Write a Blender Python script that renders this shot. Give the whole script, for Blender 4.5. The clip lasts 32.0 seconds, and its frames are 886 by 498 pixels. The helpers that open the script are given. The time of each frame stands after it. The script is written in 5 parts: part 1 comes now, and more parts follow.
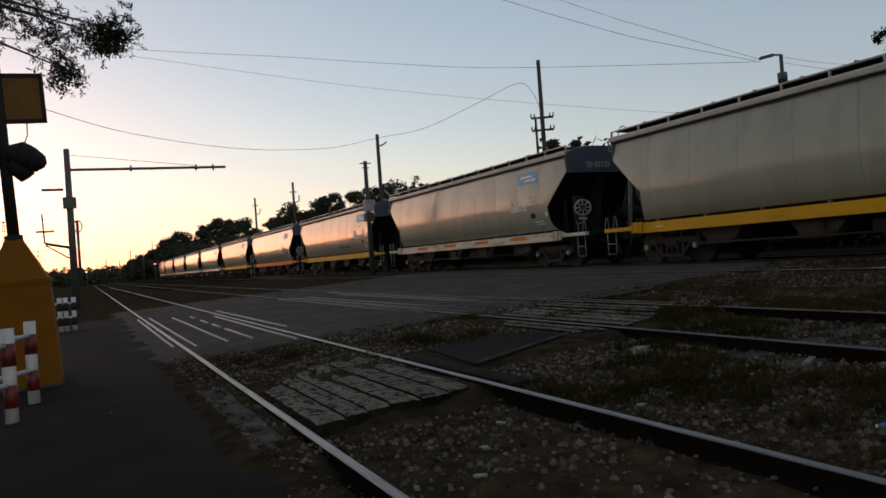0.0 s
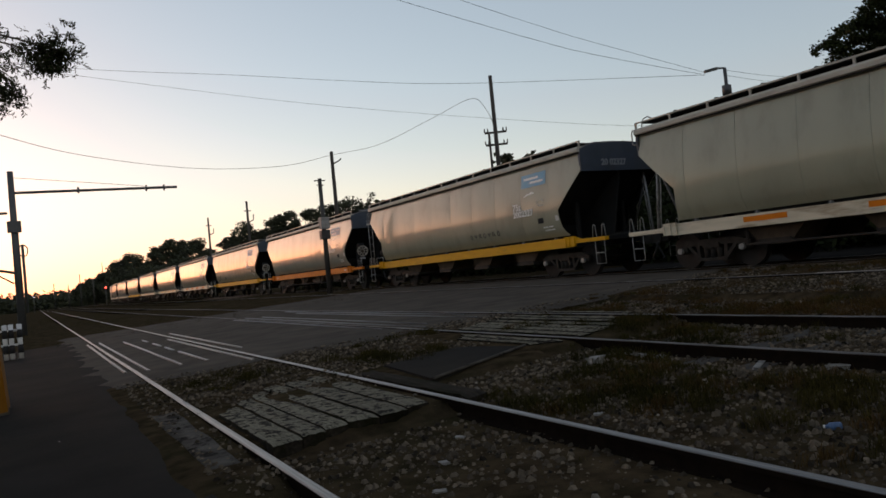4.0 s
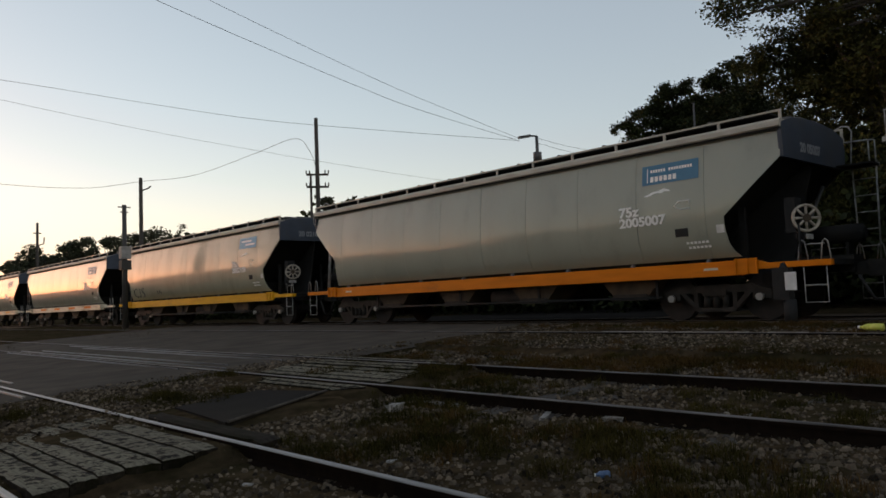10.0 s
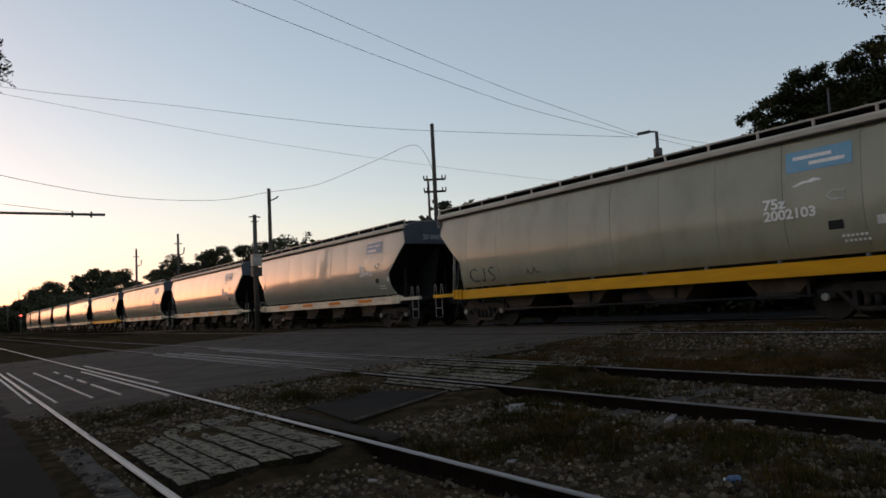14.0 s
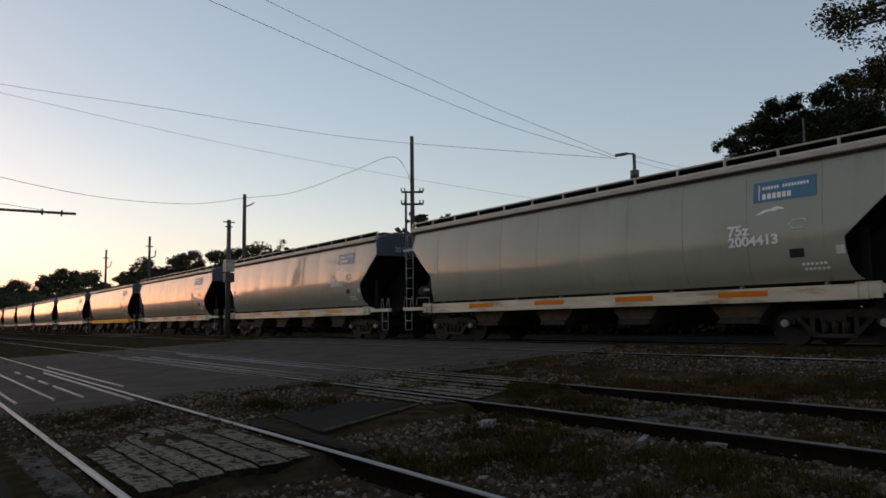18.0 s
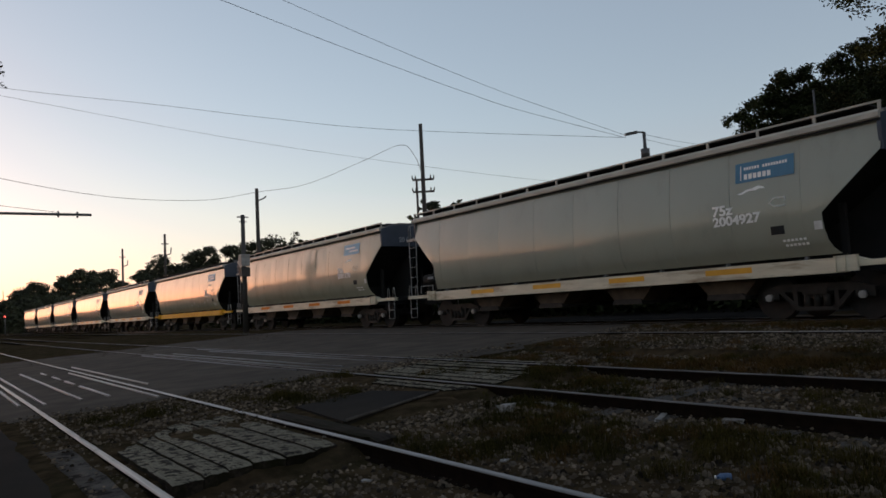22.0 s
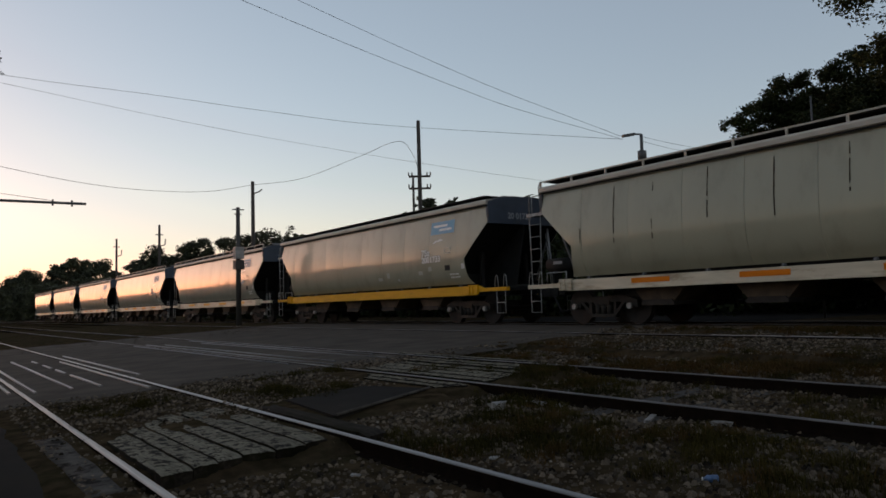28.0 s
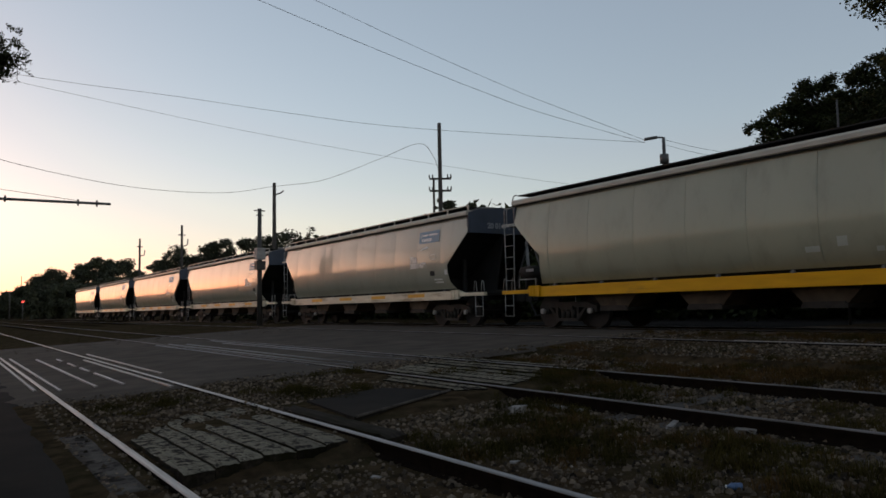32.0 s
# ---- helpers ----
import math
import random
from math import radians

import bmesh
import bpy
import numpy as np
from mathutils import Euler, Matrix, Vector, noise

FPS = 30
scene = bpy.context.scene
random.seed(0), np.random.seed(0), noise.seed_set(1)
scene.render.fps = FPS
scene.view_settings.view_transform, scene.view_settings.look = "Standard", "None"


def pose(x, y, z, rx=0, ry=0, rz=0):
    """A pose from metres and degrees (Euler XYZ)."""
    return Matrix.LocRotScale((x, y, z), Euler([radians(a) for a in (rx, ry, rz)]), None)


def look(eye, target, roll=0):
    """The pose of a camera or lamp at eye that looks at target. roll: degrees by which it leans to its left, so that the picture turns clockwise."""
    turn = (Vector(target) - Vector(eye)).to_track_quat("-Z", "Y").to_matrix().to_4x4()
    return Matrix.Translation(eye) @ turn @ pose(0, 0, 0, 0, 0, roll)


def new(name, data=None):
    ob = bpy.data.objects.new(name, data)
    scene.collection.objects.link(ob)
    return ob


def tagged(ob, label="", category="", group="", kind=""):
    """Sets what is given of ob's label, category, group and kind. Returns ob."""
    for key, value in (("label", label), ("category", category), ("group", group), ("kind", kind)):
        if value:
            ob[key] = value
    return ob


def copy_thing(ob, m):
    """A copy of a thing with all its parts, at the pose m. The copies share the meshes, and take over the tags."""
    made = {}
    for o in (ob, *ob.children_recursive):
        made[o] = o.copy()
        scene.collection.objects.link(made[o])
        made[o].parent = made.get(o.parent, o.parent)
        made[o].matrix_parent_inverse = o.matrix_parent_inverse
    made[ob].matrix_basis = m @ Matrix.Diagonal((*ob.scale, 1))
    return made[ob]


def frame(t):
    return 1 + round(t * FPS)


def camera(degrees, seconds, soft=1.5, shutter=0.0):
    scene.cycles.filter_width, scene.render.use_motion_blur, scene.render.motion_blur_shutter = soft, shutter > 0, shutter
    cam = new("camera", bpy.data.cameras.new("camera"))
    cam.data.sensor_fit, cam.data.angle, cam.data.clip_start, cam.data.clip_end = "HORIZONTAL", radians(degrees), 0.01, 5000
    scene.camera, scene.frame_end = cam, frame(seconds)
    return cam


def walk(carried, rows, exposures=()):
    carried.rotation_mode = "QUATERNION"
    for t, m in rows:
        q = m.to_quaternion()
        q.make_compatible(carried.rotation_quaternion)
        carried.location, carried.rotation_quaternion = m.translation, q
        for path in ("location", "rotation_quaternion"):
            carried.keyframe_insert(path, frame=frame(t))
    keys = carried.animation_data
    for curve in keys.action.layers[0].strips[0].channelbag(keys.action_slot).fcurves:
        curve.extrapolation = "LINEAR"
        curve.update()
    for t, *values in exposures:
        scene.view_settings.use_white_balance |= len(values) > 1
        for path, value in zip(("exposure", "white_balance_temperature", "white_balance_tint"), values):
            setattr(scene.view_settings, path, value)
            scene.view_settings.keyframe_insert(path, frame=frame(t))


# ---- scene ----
# camera
cam = camera(60.7, 32.0, soft=1.6)
walk(cam, [
    (0, pose(-0.037, 0.059, 1.225, 90.58, 4.11, -25.13)),
    (0.5, pose(-0.031, 0.043, 1.225, 90.97, 4.57, -25.44)),
    (1, pose(-0.028, 0.043, 1.219, 91.67, 6.69, -25.42)),
    (1.5, pose(-0.035, 0.054, 1.224, 91.56, 6.52, -25.57)),
    (2, pose(-0.026, 0.045, 1.217, 91.52, 6.08, -26.93)),
    (2.5, pose(-0.022, 0.039, 1.220, 90.98, 5.79, -27.55)),
    (3, pose(-0.016, 0.030, 1.217, 91.61, 6.18, -27.89)),
    (3.5, pose(-0.018, 0.041, 1.217, 91.39, 6.11, -28.00)),
    (5.5, pose(-0.021, 0.073, 1.232, 92.44, 2.17, -30.49)),
    (6, pose(-0.020, 0.104, 1.214, 91.48, 1.50, -31.12)),
    (6.5, pose(-0.019, 0.094, 1.228, 92.13, 1.35, -28.80)),
    (7, pose(-0.030, 0.066, 1.225, 91.84, 0.13, -31.23)),
    (7.5, pose(-0.011, 0.052, 1.224, 92.05, 0.54, -29.51)),
    (8, pose(-0.016, 0.063, 1.225, 93.47, 0.92, -28.85)),
    (8.5, pose(-0.008, 0.050, 1.224, 94.14, 2.75, -30.99)),
    (9, pose(0.006, 0.036, 1.219, 94.16, 2.04, -33.60)),
    (9.5, pose(0.043, 0.036, 1.201, 94.63, 2.23, -37.01)),
    (10, pose(0.037, -0.003, 1.208, 93.95, 2.26, -42.34)),
    (10.5, pose(0.049, -0.002, 1.206, 94.98, 2.63, -42.45)),
    (11, pose(0.056, 0.006, 1.210, 95.60, 3.01, -41.83)),
    (11.5, pose(0.084, 0.024, 1.197, 95.63, 2.83, -40.76)),
    (12, pose(0.119, 0.057, 1.187, 96.28, 3.83, -37.06)),
    (12.5, pose(0.069, 0.018, 1.186, 96.49, 3.44, -36.91)),
    (13, pose(0.069, -0.018, 1.192, 96.29, 3.20, -36.61)),
    (13.5, pose(0.069, -0.018, 1.177, 94.88, 2.84, -36.20)),
    (14, pose(0.031, -0.028, 1.190, 94.55, 2.83, -33.35)),
    (14.5, pose(0.021, -0.022, 1.192, 95.05, 3.13, -33.72)),
    (16.5, pose(0.037, 0.007, 1.170, 95.25, 2.05, -35.03)),
    (17, pose(0.058, 0.062, 1.160, 95.25, 1.37, -35.16)),
    (17.5, pose(0.072, 0.045, 1.163, 95.54, 0.90, -35.06)),
    (18, pose(0.046, 0.048, 1.174, 95.53, 0.78, -35.45)),
    (18.5, pose(0.044, 0.052, 1.172, 94.78, 1.12, -35.15)),
    (19, pose(0.038, 0.019, 1.180, 94.34, 2.06, -35.00)),
    (19.5, pose(0.001, -0.014, 1.182, 94.06, 1.31, -34.92)),
    (20, pose(0.015, -0.018, 1.184, 94.87, 1.77, -34.91)),
    (20.5, pose(-0.002, -0.044, 1.193, 95.06, 2.11, -34.32)),
    (21, pose(-0.023, -0.050, 1.204, 94.43, 2.63, -34.15)),
    (21.5, pose(-0.011, -0.034, 1.199, 94.50, 3.31, -33.75)),
    (22, pose(-0.017, -0.034, 1.196, 94.50, 2.95, -34.26)),
    (22.5, pose(-0.015, -0.042, 1.202, 95.16, 3.13, -35.10)),
    (23, pose(-0.002, -0.052, 1.189, 95.20, 2.81, -36.33)),
    (23.5, pose(0.007, -0.053, 1.191, 94.97, 2.97, -35.67)),
    (24, pose(-0.022, -0.046, 1.202, 94.92, 2.99, -33.19)),
    (24.5, pose(-0.031, -0.039, 1.203, 94.81, 3.09, -33.40)),
    (25, pose(-0.030, -0.059, 1.193, 94.05, 2.87, -34.50)),
    (25.5, pose(-0.010, -0.057, 1.188, 94.91, 2.75, -35.50)),
    (26, pose(-0.005, -0.057, 1.194, 94.81, 2.63, -35.46)),
    (26.5, pose(-0.013, -0.044, 1.192, 94.46, 2.20, -34.23)),
    (28.5, pose(-0.023, -0.050, 1.191, 94.34, 1.34, -35.07)),
    (29, pose(-0.033, -0.056, 1.196, 94.87, 1.01, -35.35)),
    (29.5, pose(-0.033, -0.060, 1.198, 94.91, 1.08, -35.82)),
    (30, pose(-0.053, -0.067, 1.200, 94.99, 0.92, -34.82)),
    (30.5, pose(-0.037, -0.059, 1.198, 95.11, 1.15, -34.70)),
    (31, pose(-0.040, -0.062, 1.201, 94.61, 1.09, -33.95)),
    (31.5, pose(-0.038, -0.046, 1.190, 94.14, 1.23, -34.07)),
    (32, pose(-0.034, -0.037, 1.197, 94.49, 1.09, -33.29)),
], exposures=[(t, e + .07, k + 260, 20) for t, e, k in ((0, -.08, 6670), (1, .04, 6720), (2, .05, 6620), (3, .1, 6870), (4, .08, 6920), (5.5, .1, 7070), (7, .22, 7270), (8, .12, 7170), (9, .04, 6920), (10, .28, 7220), (11, .34, 7420), (12, .16, 7270), (13, .0, 6970), (14, .05, 6750), (17, .0, 6650), (21, .02, 6600), (25, -.06, 6650), (32, -.06, 6700))])

# sky: the sun has just gone down beyond the end of the line
SUN_AZ = -18.0          # degrees right of the line's direction
SUN_EL = 3.5
world = bpy.data.worlds.new("dusk_sky")
scene.world = world
world.use_nodes = True
wn, wl = world.node_tree.nodes, world.node_tree.links
sky = wn.new("ShaderNodeTexSky")
sky.sky_type = "NISHITA"
sky.sun_disc = False
sky.sun_elevation, sky.sun_rotation = radians(SUN_EL), radians(SUN_AZ)
sky.altitude, sky.air_density, sky.dust_density, sky.ozone_density = 20, 1.0, 0.7, 1.4
soft_sky = wn.new("ShaderNodeHueSaturation")      # thin mist pales the colours
soft_sky.inputs["Saturation"].default_value = 0.93
soft_sky.inputs["Hue"].default_value = 0.471
wl.new(sky.outputs[0], soft_sky.inputs["Color"])
wl.new(soft_sky.outputs[0], wn["Background"].inputs[0])
wn["Background"].inputs[1].default_value = 0.155
haze = wn.new("ShaderNodeBackground")           # even skylight of the hazy dusk
haze.inputs[0].default_value, haze.inputs[1].default_value = (0.585, 0.668, 0.81, 1), 0.21
high = wn.new("ShaderNodeTexSky")               # light still scattered by the upper air
high.sky_type = "NISHITA"
high.sun_disc = False
high.sun_elevation, high.sun_rotation = radians(32), radians(SUN_AZ + 180)
high.altitude, high.air_density, high.dust_density, high.ozone_density = 20, 1.0, 1.0, 1.0
upper = wn.new("ShaderNodeBackground")
upper.inputs[1].default_value = 0.032
wl.new(high.outputs[0], upper.inputs[0])
mixed_sky = wn.new("ShaderNodeAddShader")
wl.new(haze.outputs[0], mixed_sky.inputs[0])
wl.new(upper.outputs[0], mixed_sky.inputs[1])
both = wn.new("ShaderNodeAddShader")
wl.new(wn["Background"].outputs[0], both.inputs[0])
wl.new(mixed_sky.outputs[0], both.inputs[1])
wl.new(both.outputs[0], wn["World Output"].inputs[0])
sun = new("sun", bpy.data.lights.new("sun", "SUN"))
sun.data.energy, sun.data.angle, sun.data.color = 0.05, radians(25), (1.0, 0.84, 0.66)
sun.matrix_world = look((0, 0, 0), (-math.sin(radians(SUN_AZ)), -math.cos(radians(SUN_AZ)), -math.tan(radians(5.0))))

# ---- materials ----
def mat(name, col, rough=0.7, metal=0.0, col2=None, scale=4.0, detail=6.0, bump=0.0, bscale=60.0, coat=0.0,
        rvar=0.0, island=0.0, obj=0.0, stretch=(1, 1, 1), spec=0.5, grime=None, gscale=1.2, glo=0.45, ghi=0.75, gfree=False):
    """A painted, worn or mineral surface: two tones of noise, grime at a second scale, bump."""
    m = bpy.data.materials.new(name)
    m.use_nodes = True
    n, l = m.node_tree.nodes, m.node_tree.links
    b = n["Principled BSDF"]
    b.inputs["Roughness"].default_value, b.inputs["Metallic"].default_value = rough, metal
    b.inputs["Specular IOR Level"].default_value = spec
    b.inputs["Coat Weight"].default_value = coat
    b.inputs["Coat IOR"].default_value = 1.6
    b.inputs["Coat Roughness"].default_value = 0.09
    tc, mp = n.new("ShaderNodeTexCoord"), n.new("ShaderNodeMapping")
    l.new(tc.outputs["Object"], mp.inputs[0])
    mp.inputs["Scale"].default_value = stretch
    def noise_tex(sc, det):
        t = n.new("ShaderNodeTexNoise")
        t.inputs["Scale"].default_value, t.inputs["Detail"].default_value = sc, det
        l.new(mp.outputs[0], t.inputs["Vector"])
        return t
    def ramp(src, lo, hi):
        r = n.new("ShaderNodeMapRange")
        r.inputs["From Min"].default_value, r.inputs["From Max"].default_value = lo, hi
        l.new(src, r.inputs["Value"])
        return r.outputs[0]
    def mixed(fac, a, c, blend="MIX"):
        x = n.new("ShaderNodeMix")
        x.data_type, x.blend_type = "RGBA", blend
        if isinstance(fac, float):
            x.inputs[0].default_value = fac
        else:
            l.new(fac, x.inputs[0])
        for sock, v in ((x.inputs[6], a), (x.inputs[7], c)):
            if isinstance(v, tuple):
                sock.default_value = (*v, 1)
            else:
                l.new(v, sock)
        return x.outputs[2]
    t1 = noise_tex(scale, detail)
    c = mixed(ramp(t1.outputs[0], 0.32, 0.68), col, col2 or tuple(0.8 * v for v in col))
    if grime:
        t2 = noise_tex(gscale, 8)
        t2.inputs["Roughness"].default_value = 0.68
        if gfree:                                # stains keep their own round shape
            l.new(tc.outputs["Object"], t2.inputs["Vector"])
        c = mixed(ramp(t2.outputs[0], glo, ghi), c, grime)
    if island or obj:
        g = n.new("ShaderNodeNewGeometry") if island else n.new("ShaderNodeObjectInfo")
        v = n.new("ShaderNodeMapRange")
        a = island or obj
        v.inputs["To Min"].default_value, v.inputs["To Max"].default_value = 1 - a, 1 + a
        l.new(g.outputs["Random Per Island" if island else "Random"], v.inputs["Value"])
        h = n.new("ShaderNodeHueSaturation")
        l.new(v.outputs[0], h.inputs["Value"])
        l.new(c, h.inputs["Color"])
        c = h.outputs[0]
    l.new(c, b.inputs["Base Color"])
    if rvar:
        r = n.new("ShaderNodeMapRange")
        r.inputs["To Min"].default_value, r.inputs["To Max"].default_value = rough - rvar, rough + rvar
        l.new(t1.outputs[0], r.inputs["Value"])
        l.new(r.outputs[0], b.inputs["Roughness"])
    if bump:
        t3 = noise_tex(bscale, 4)
        bp = n.new("ShaderNodeBump")
        bp.inputs["Strength"].default_value, bp.inputs["Distance"].default_value = min(1.0, bump * 20), bump
        l.new(t3.outputs[0], bp.inputs["Height"])
        l.new(bp.outputs[0], b.inputs["Normal"])
    return m


def glow(name, col, power):
    m = bpy.data.materials.new(name)
    m.use_nodes = True
    b = m.node_tree.nodes["Principled BSDF"]
    b.inputs["Base Color"].default_value = (*col, 1)
    b.inputs["Emission Color"].default_value = (*col, 1)
    b.inputs["Emission Strength"].default_value = power
    return m


M = {}
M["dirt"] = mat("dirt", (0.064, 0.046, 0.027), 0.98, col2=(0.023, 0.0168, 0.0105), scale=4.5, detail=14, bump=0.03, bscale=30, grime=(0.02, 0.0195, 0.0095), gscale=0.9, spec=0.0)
M["pale_stone"] = mat("pale_stone", (0.19, 0.165, 0.135), 0.9, col2=(0.09, 0.077, 0.062), scale=14, island=0.5, spec=.2)
M["stone"] = mat("stone", (0.108, 0.086, 0.063), 0.95, col2=(0.042, 0.034, 0.025), scale=9, island=0.85, spec=0.08)
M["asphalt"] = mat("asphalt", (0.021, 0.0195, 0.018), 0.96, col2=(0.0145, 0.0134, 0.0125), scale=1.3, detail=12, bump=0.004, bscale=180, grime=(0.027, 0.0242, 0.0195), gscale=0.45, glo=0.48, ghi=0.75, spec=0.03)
M["asphalt_worn"] = mat("asphalt_worn", (0.078, 0.067, 0.055), 0.94, col2=(0.048, 0.041, 0.034), scale=1.6, detail=12, bump=0.004, bscale=180, grime=(0.052, 0.047, 0.039), gscale=0.6, glo=0.48, ghi=0.72, spec=0.03)
M["rail_top"] = mat("rail_top", (0.24, 0.23, 0.222), 0.42, 1.0, col2=(0.14, 0.132, 0.125), scale=6, stretch=(12, .3, 1), rvar=0.1, grime=(0.1, 0.09, 0.08), gscale=5, glo=.55, ghi=.75)
M["rail_dull"] = mat("rail_dull", (0.13, 0.12, 0.115), 0.6, 0.4, col2=(0.03, 0.026, 0.022), scale=3, stretch=(8, .5, 1), rvar=0.1)
M["rail_rust"] = mat("rail_rust", (0.015, 0.0105, 0.008), 0.98, col2=(0.009, 0.007, 0.006), scale=12, bump=0.003, spec=0.0)
M["sleeper"] = mat("sleeper", (0.032, 0.027, 0.022), 0.95, col2=(0.013, 0.011, 0.009), scale=5, stretch=(1, 6, 6), bump=0.008, bscale=20, obj=0.3)
M["plank"] = mat("plank", (0.165, 0.152, 0.11), 0.93, col2=(0.08, 0.073, 0.053), scale=16, stretch=(5, .22, 5), bump=0.004, bscale=30, obj=0.15, grime=(0.011, 0.009, 0.0065), gscale=11, glo=0.515, ghi=0.555, gfree=True, spec=.1)
# old dark timber; also colours the shaded sides and ends of the paler planks
M["old_plank"] = mat("old_plank", (0.03, 0.025, 0.02), 0.97, col2=(0.013, 0.011, 0.009), scale=7, stretch=(4, .5, 4), bump=0.004, bscale=14, obj=0.35, grime=(0.01, 0.0105, 0.005), gscale=1.6, glo=0.45, ghi=0.6, spec=.05)
M["guard_dull"] = mat("guard_dull", (0.27, 0.28, 0.29), 0.7, 0.0, col2=(0.15, 0.155, 0.16), scale=4, stretch=(6, .4, 1), grime=(0.025, 0.024, 0.022), gscale=1.1, glo=.5, ghi=.62, spec=.1)
M["guard"] = mat("guard", (0.42, 0.41, 0.4), 0.5, 0.5, col2=(0.26, 0.25, 0.24), scale=4, stretch=(6, .4, 1), grime=(0.05, 0.045, 0.04), gscale=1.1, glo=.52, ghi=.66)
M["concrete"] = mat("concrete", (0.09, 0.083, 0.073), 0.95, col2=(0.045, 0.041, 0.036), scale=5, bump=0.006, bscale=30, grime=(0.011, 0.0095, 0.008), gscale=4.5, glo=.52, ghi=.6, spec=.05)
M["grass"] = mat("grass", (0.045, 0.036, 0.011), 0.95, col2=(0.021, 0.02, 0.0065), scale=0.9, island=0.45, spec=.0)
M["dry_grass"] = mat("dry_grass", (0.075, 0.042, 0.016), 0.95, col2=(0.036, 0.026, 0.01), scale=0.9, island=0.45, spec=.0)
M["hopper_paint"] = mat("hopper_paint", (0.32, 0.312, 0.228), 0.38, col2=(0.278, 0.27, 0.198), scale=0.7, stretch=(1, 1, .5), bump=0.001, bscale=1.0, coat=0.45, rvar=0.06, spec=.2, grime=(0.2, 0.195, 0.14), gscale=1.4, glo=0.5, ghi=0.9)
M["hopper_grey"] = mat("hopper_grey", (0.302, 0.306, 0.246), 0.33, col2=(0.265, 0.268, 0.215), scale=0.7, stretch=(1, 1, .5), bump=0.001, bscale=1.0, coat=0.55, rvar=0.06, spec=.2, grime=(0.21, 0.215, 0.18), gscale=1.4, glo=0.55, ghi=0.9)
M["hopper_patch"] = mat("hopper_patch", (0.42, 0.42, 0.37), 0.4, col2=(0.36, 0.36, 0.31), scale=3, coat=.6)
M["rust_run"] = mat("rust_run", (0.05, 0.035, 0.022), 0.85, col2=(0.025, 0.02, 0.015), scale=8, spec=.1)
M["amber"] = mat("amber", (0.7, 0.33, 0.008), 0.5, col2=(0.6, 0.27, 0.008), scale=3)
M["roof_trim"] = mat("roof_trim", (0.42, 0.39, 0.33), 0.5, col2=(0.33, 0.3, 0.25), scale=2, stretch=(1, 1, 4))
M["roof_grey"] = mat("roof_grey", (0.12, 0.12, 0.12), 0.7, scale=4)
# black steel parts; also painted shade in the wagon ends and under the roof trim
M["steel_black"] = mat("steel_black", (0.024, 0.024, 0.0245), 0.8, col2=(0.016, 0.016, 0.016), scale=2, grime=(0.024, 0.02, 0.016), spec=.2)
M["end_cap"] = mat("end_cap", (0.038, 0.052, 0.075), 0.6, col2=(0.026, 0.036, 0.052), scale=2, grime=(0.045, 0.047, 0.05))
M["yellow"] = mat("yellow", (0.7, 0.34, 0.008), 0.55, spec=.15, col2=(0.58, 0.27, 0.008), scale=2, stretch=(1, .5, 3), grime=(0.25, 0.14, 0.03), gscale=1.5, glo=0.6, ghi=0.85)
M["orange"] = mat("orange", (0.68, 0.18, 0.004), 0.55, spec=.15, col2=(0.56, 0.145, 0.004), scale=2, stretch=(1, .5, 3), grime=(0.28, 0.1, 0.03), gscale=1.5, glo=0.6, ghi=0.85)
M["white_sill"] = mat("white_sill", (0.62, 0.55, 0.41), 0.5, col2=(0.48, 0.42, 0.31), scale=2, stretch=(1, .5, 3), grime=(0.2, 0.12, 0.06), gscale=1.3, glo=0.5, ghi=0.72)
M["pale_metal"] = mat("pale_metal", (0.36, 0.355, 0.34), 0.6, col2=(0.16, 0.155, 0.15), scale=8)
M["wheel_cream"] = mat("wheel_cream", (0.5, 0.44, 0.36), 0.6, col2=(0.3, 0.25, 0.2), scale=8)
M["wheel_steel"] = mat("wheel_steel", (0.02, 0.0145, 0.0115), 0.85, 0.1, col2=(0.01, 0.008, 0.007), scale=6)
M["tread"] = mat("tread", (0.5, 0.48, 0.46), 0.35, 1.0)
M["ballast_dust"] = mat("ballast_dust", (0.13, 0.094, 0.066), 0.95, col2=(0.065, 0.048, 0.035), scale=7, detail=12, bump=0.02, bscale=40, grime=(0.05, 0.037, 0.028), gscale=0.8, spec=.05)
M["bogie"] = mat("bogie", (0.03, 0.026, 0.022), 0.75, col2=(0.015, 0.013, 0.0115), scale=5, spec=.25)
M["chute"] = mat("chute", (0.085, 0.06, 0.04), 0.85, col2=(0.042, 0.031, 0.022), scale=3, spec=.2)
M["lettering"] = mat("lettering", (0.85, 0.84, 0.8), 0.5, col2=(0.7, 0.69, 0.66), scale=9)
M["logo_new"] = mat("logo_new", (0.028, 0.16, 0.27), 0.4, col2=(0.025, 0.135, 0.23), scale=5)
M["logo_old"] = mat("logo_old", (0.1, 0.34, 0.52), 0.5, col2=(0.18, 0.36, 0.48), scale=5)
M["scribble"] = mat("scribble", (0.05, 0.05, 0.05), 0.7)
M["pole_wood"] = mat("pole_wood", (0.06, 0.05, 0.042), 0.9, col2=(0.035, 0.03, 0.026), scale=6, stretch=(3, 3, .4))
M["pole_steel"] = mat("pole_steel", (0.08, 0.08, 0.08), 0.6, 0.2, scale=6)
M["pole_grey"] = mat("pole_grey", (0.045, 0.041, 0.037), 0.7, scale=6)
M["number_grey"] = mat("number_grey", (0.24, 0.25, 0.26), 0.6, scale=9)
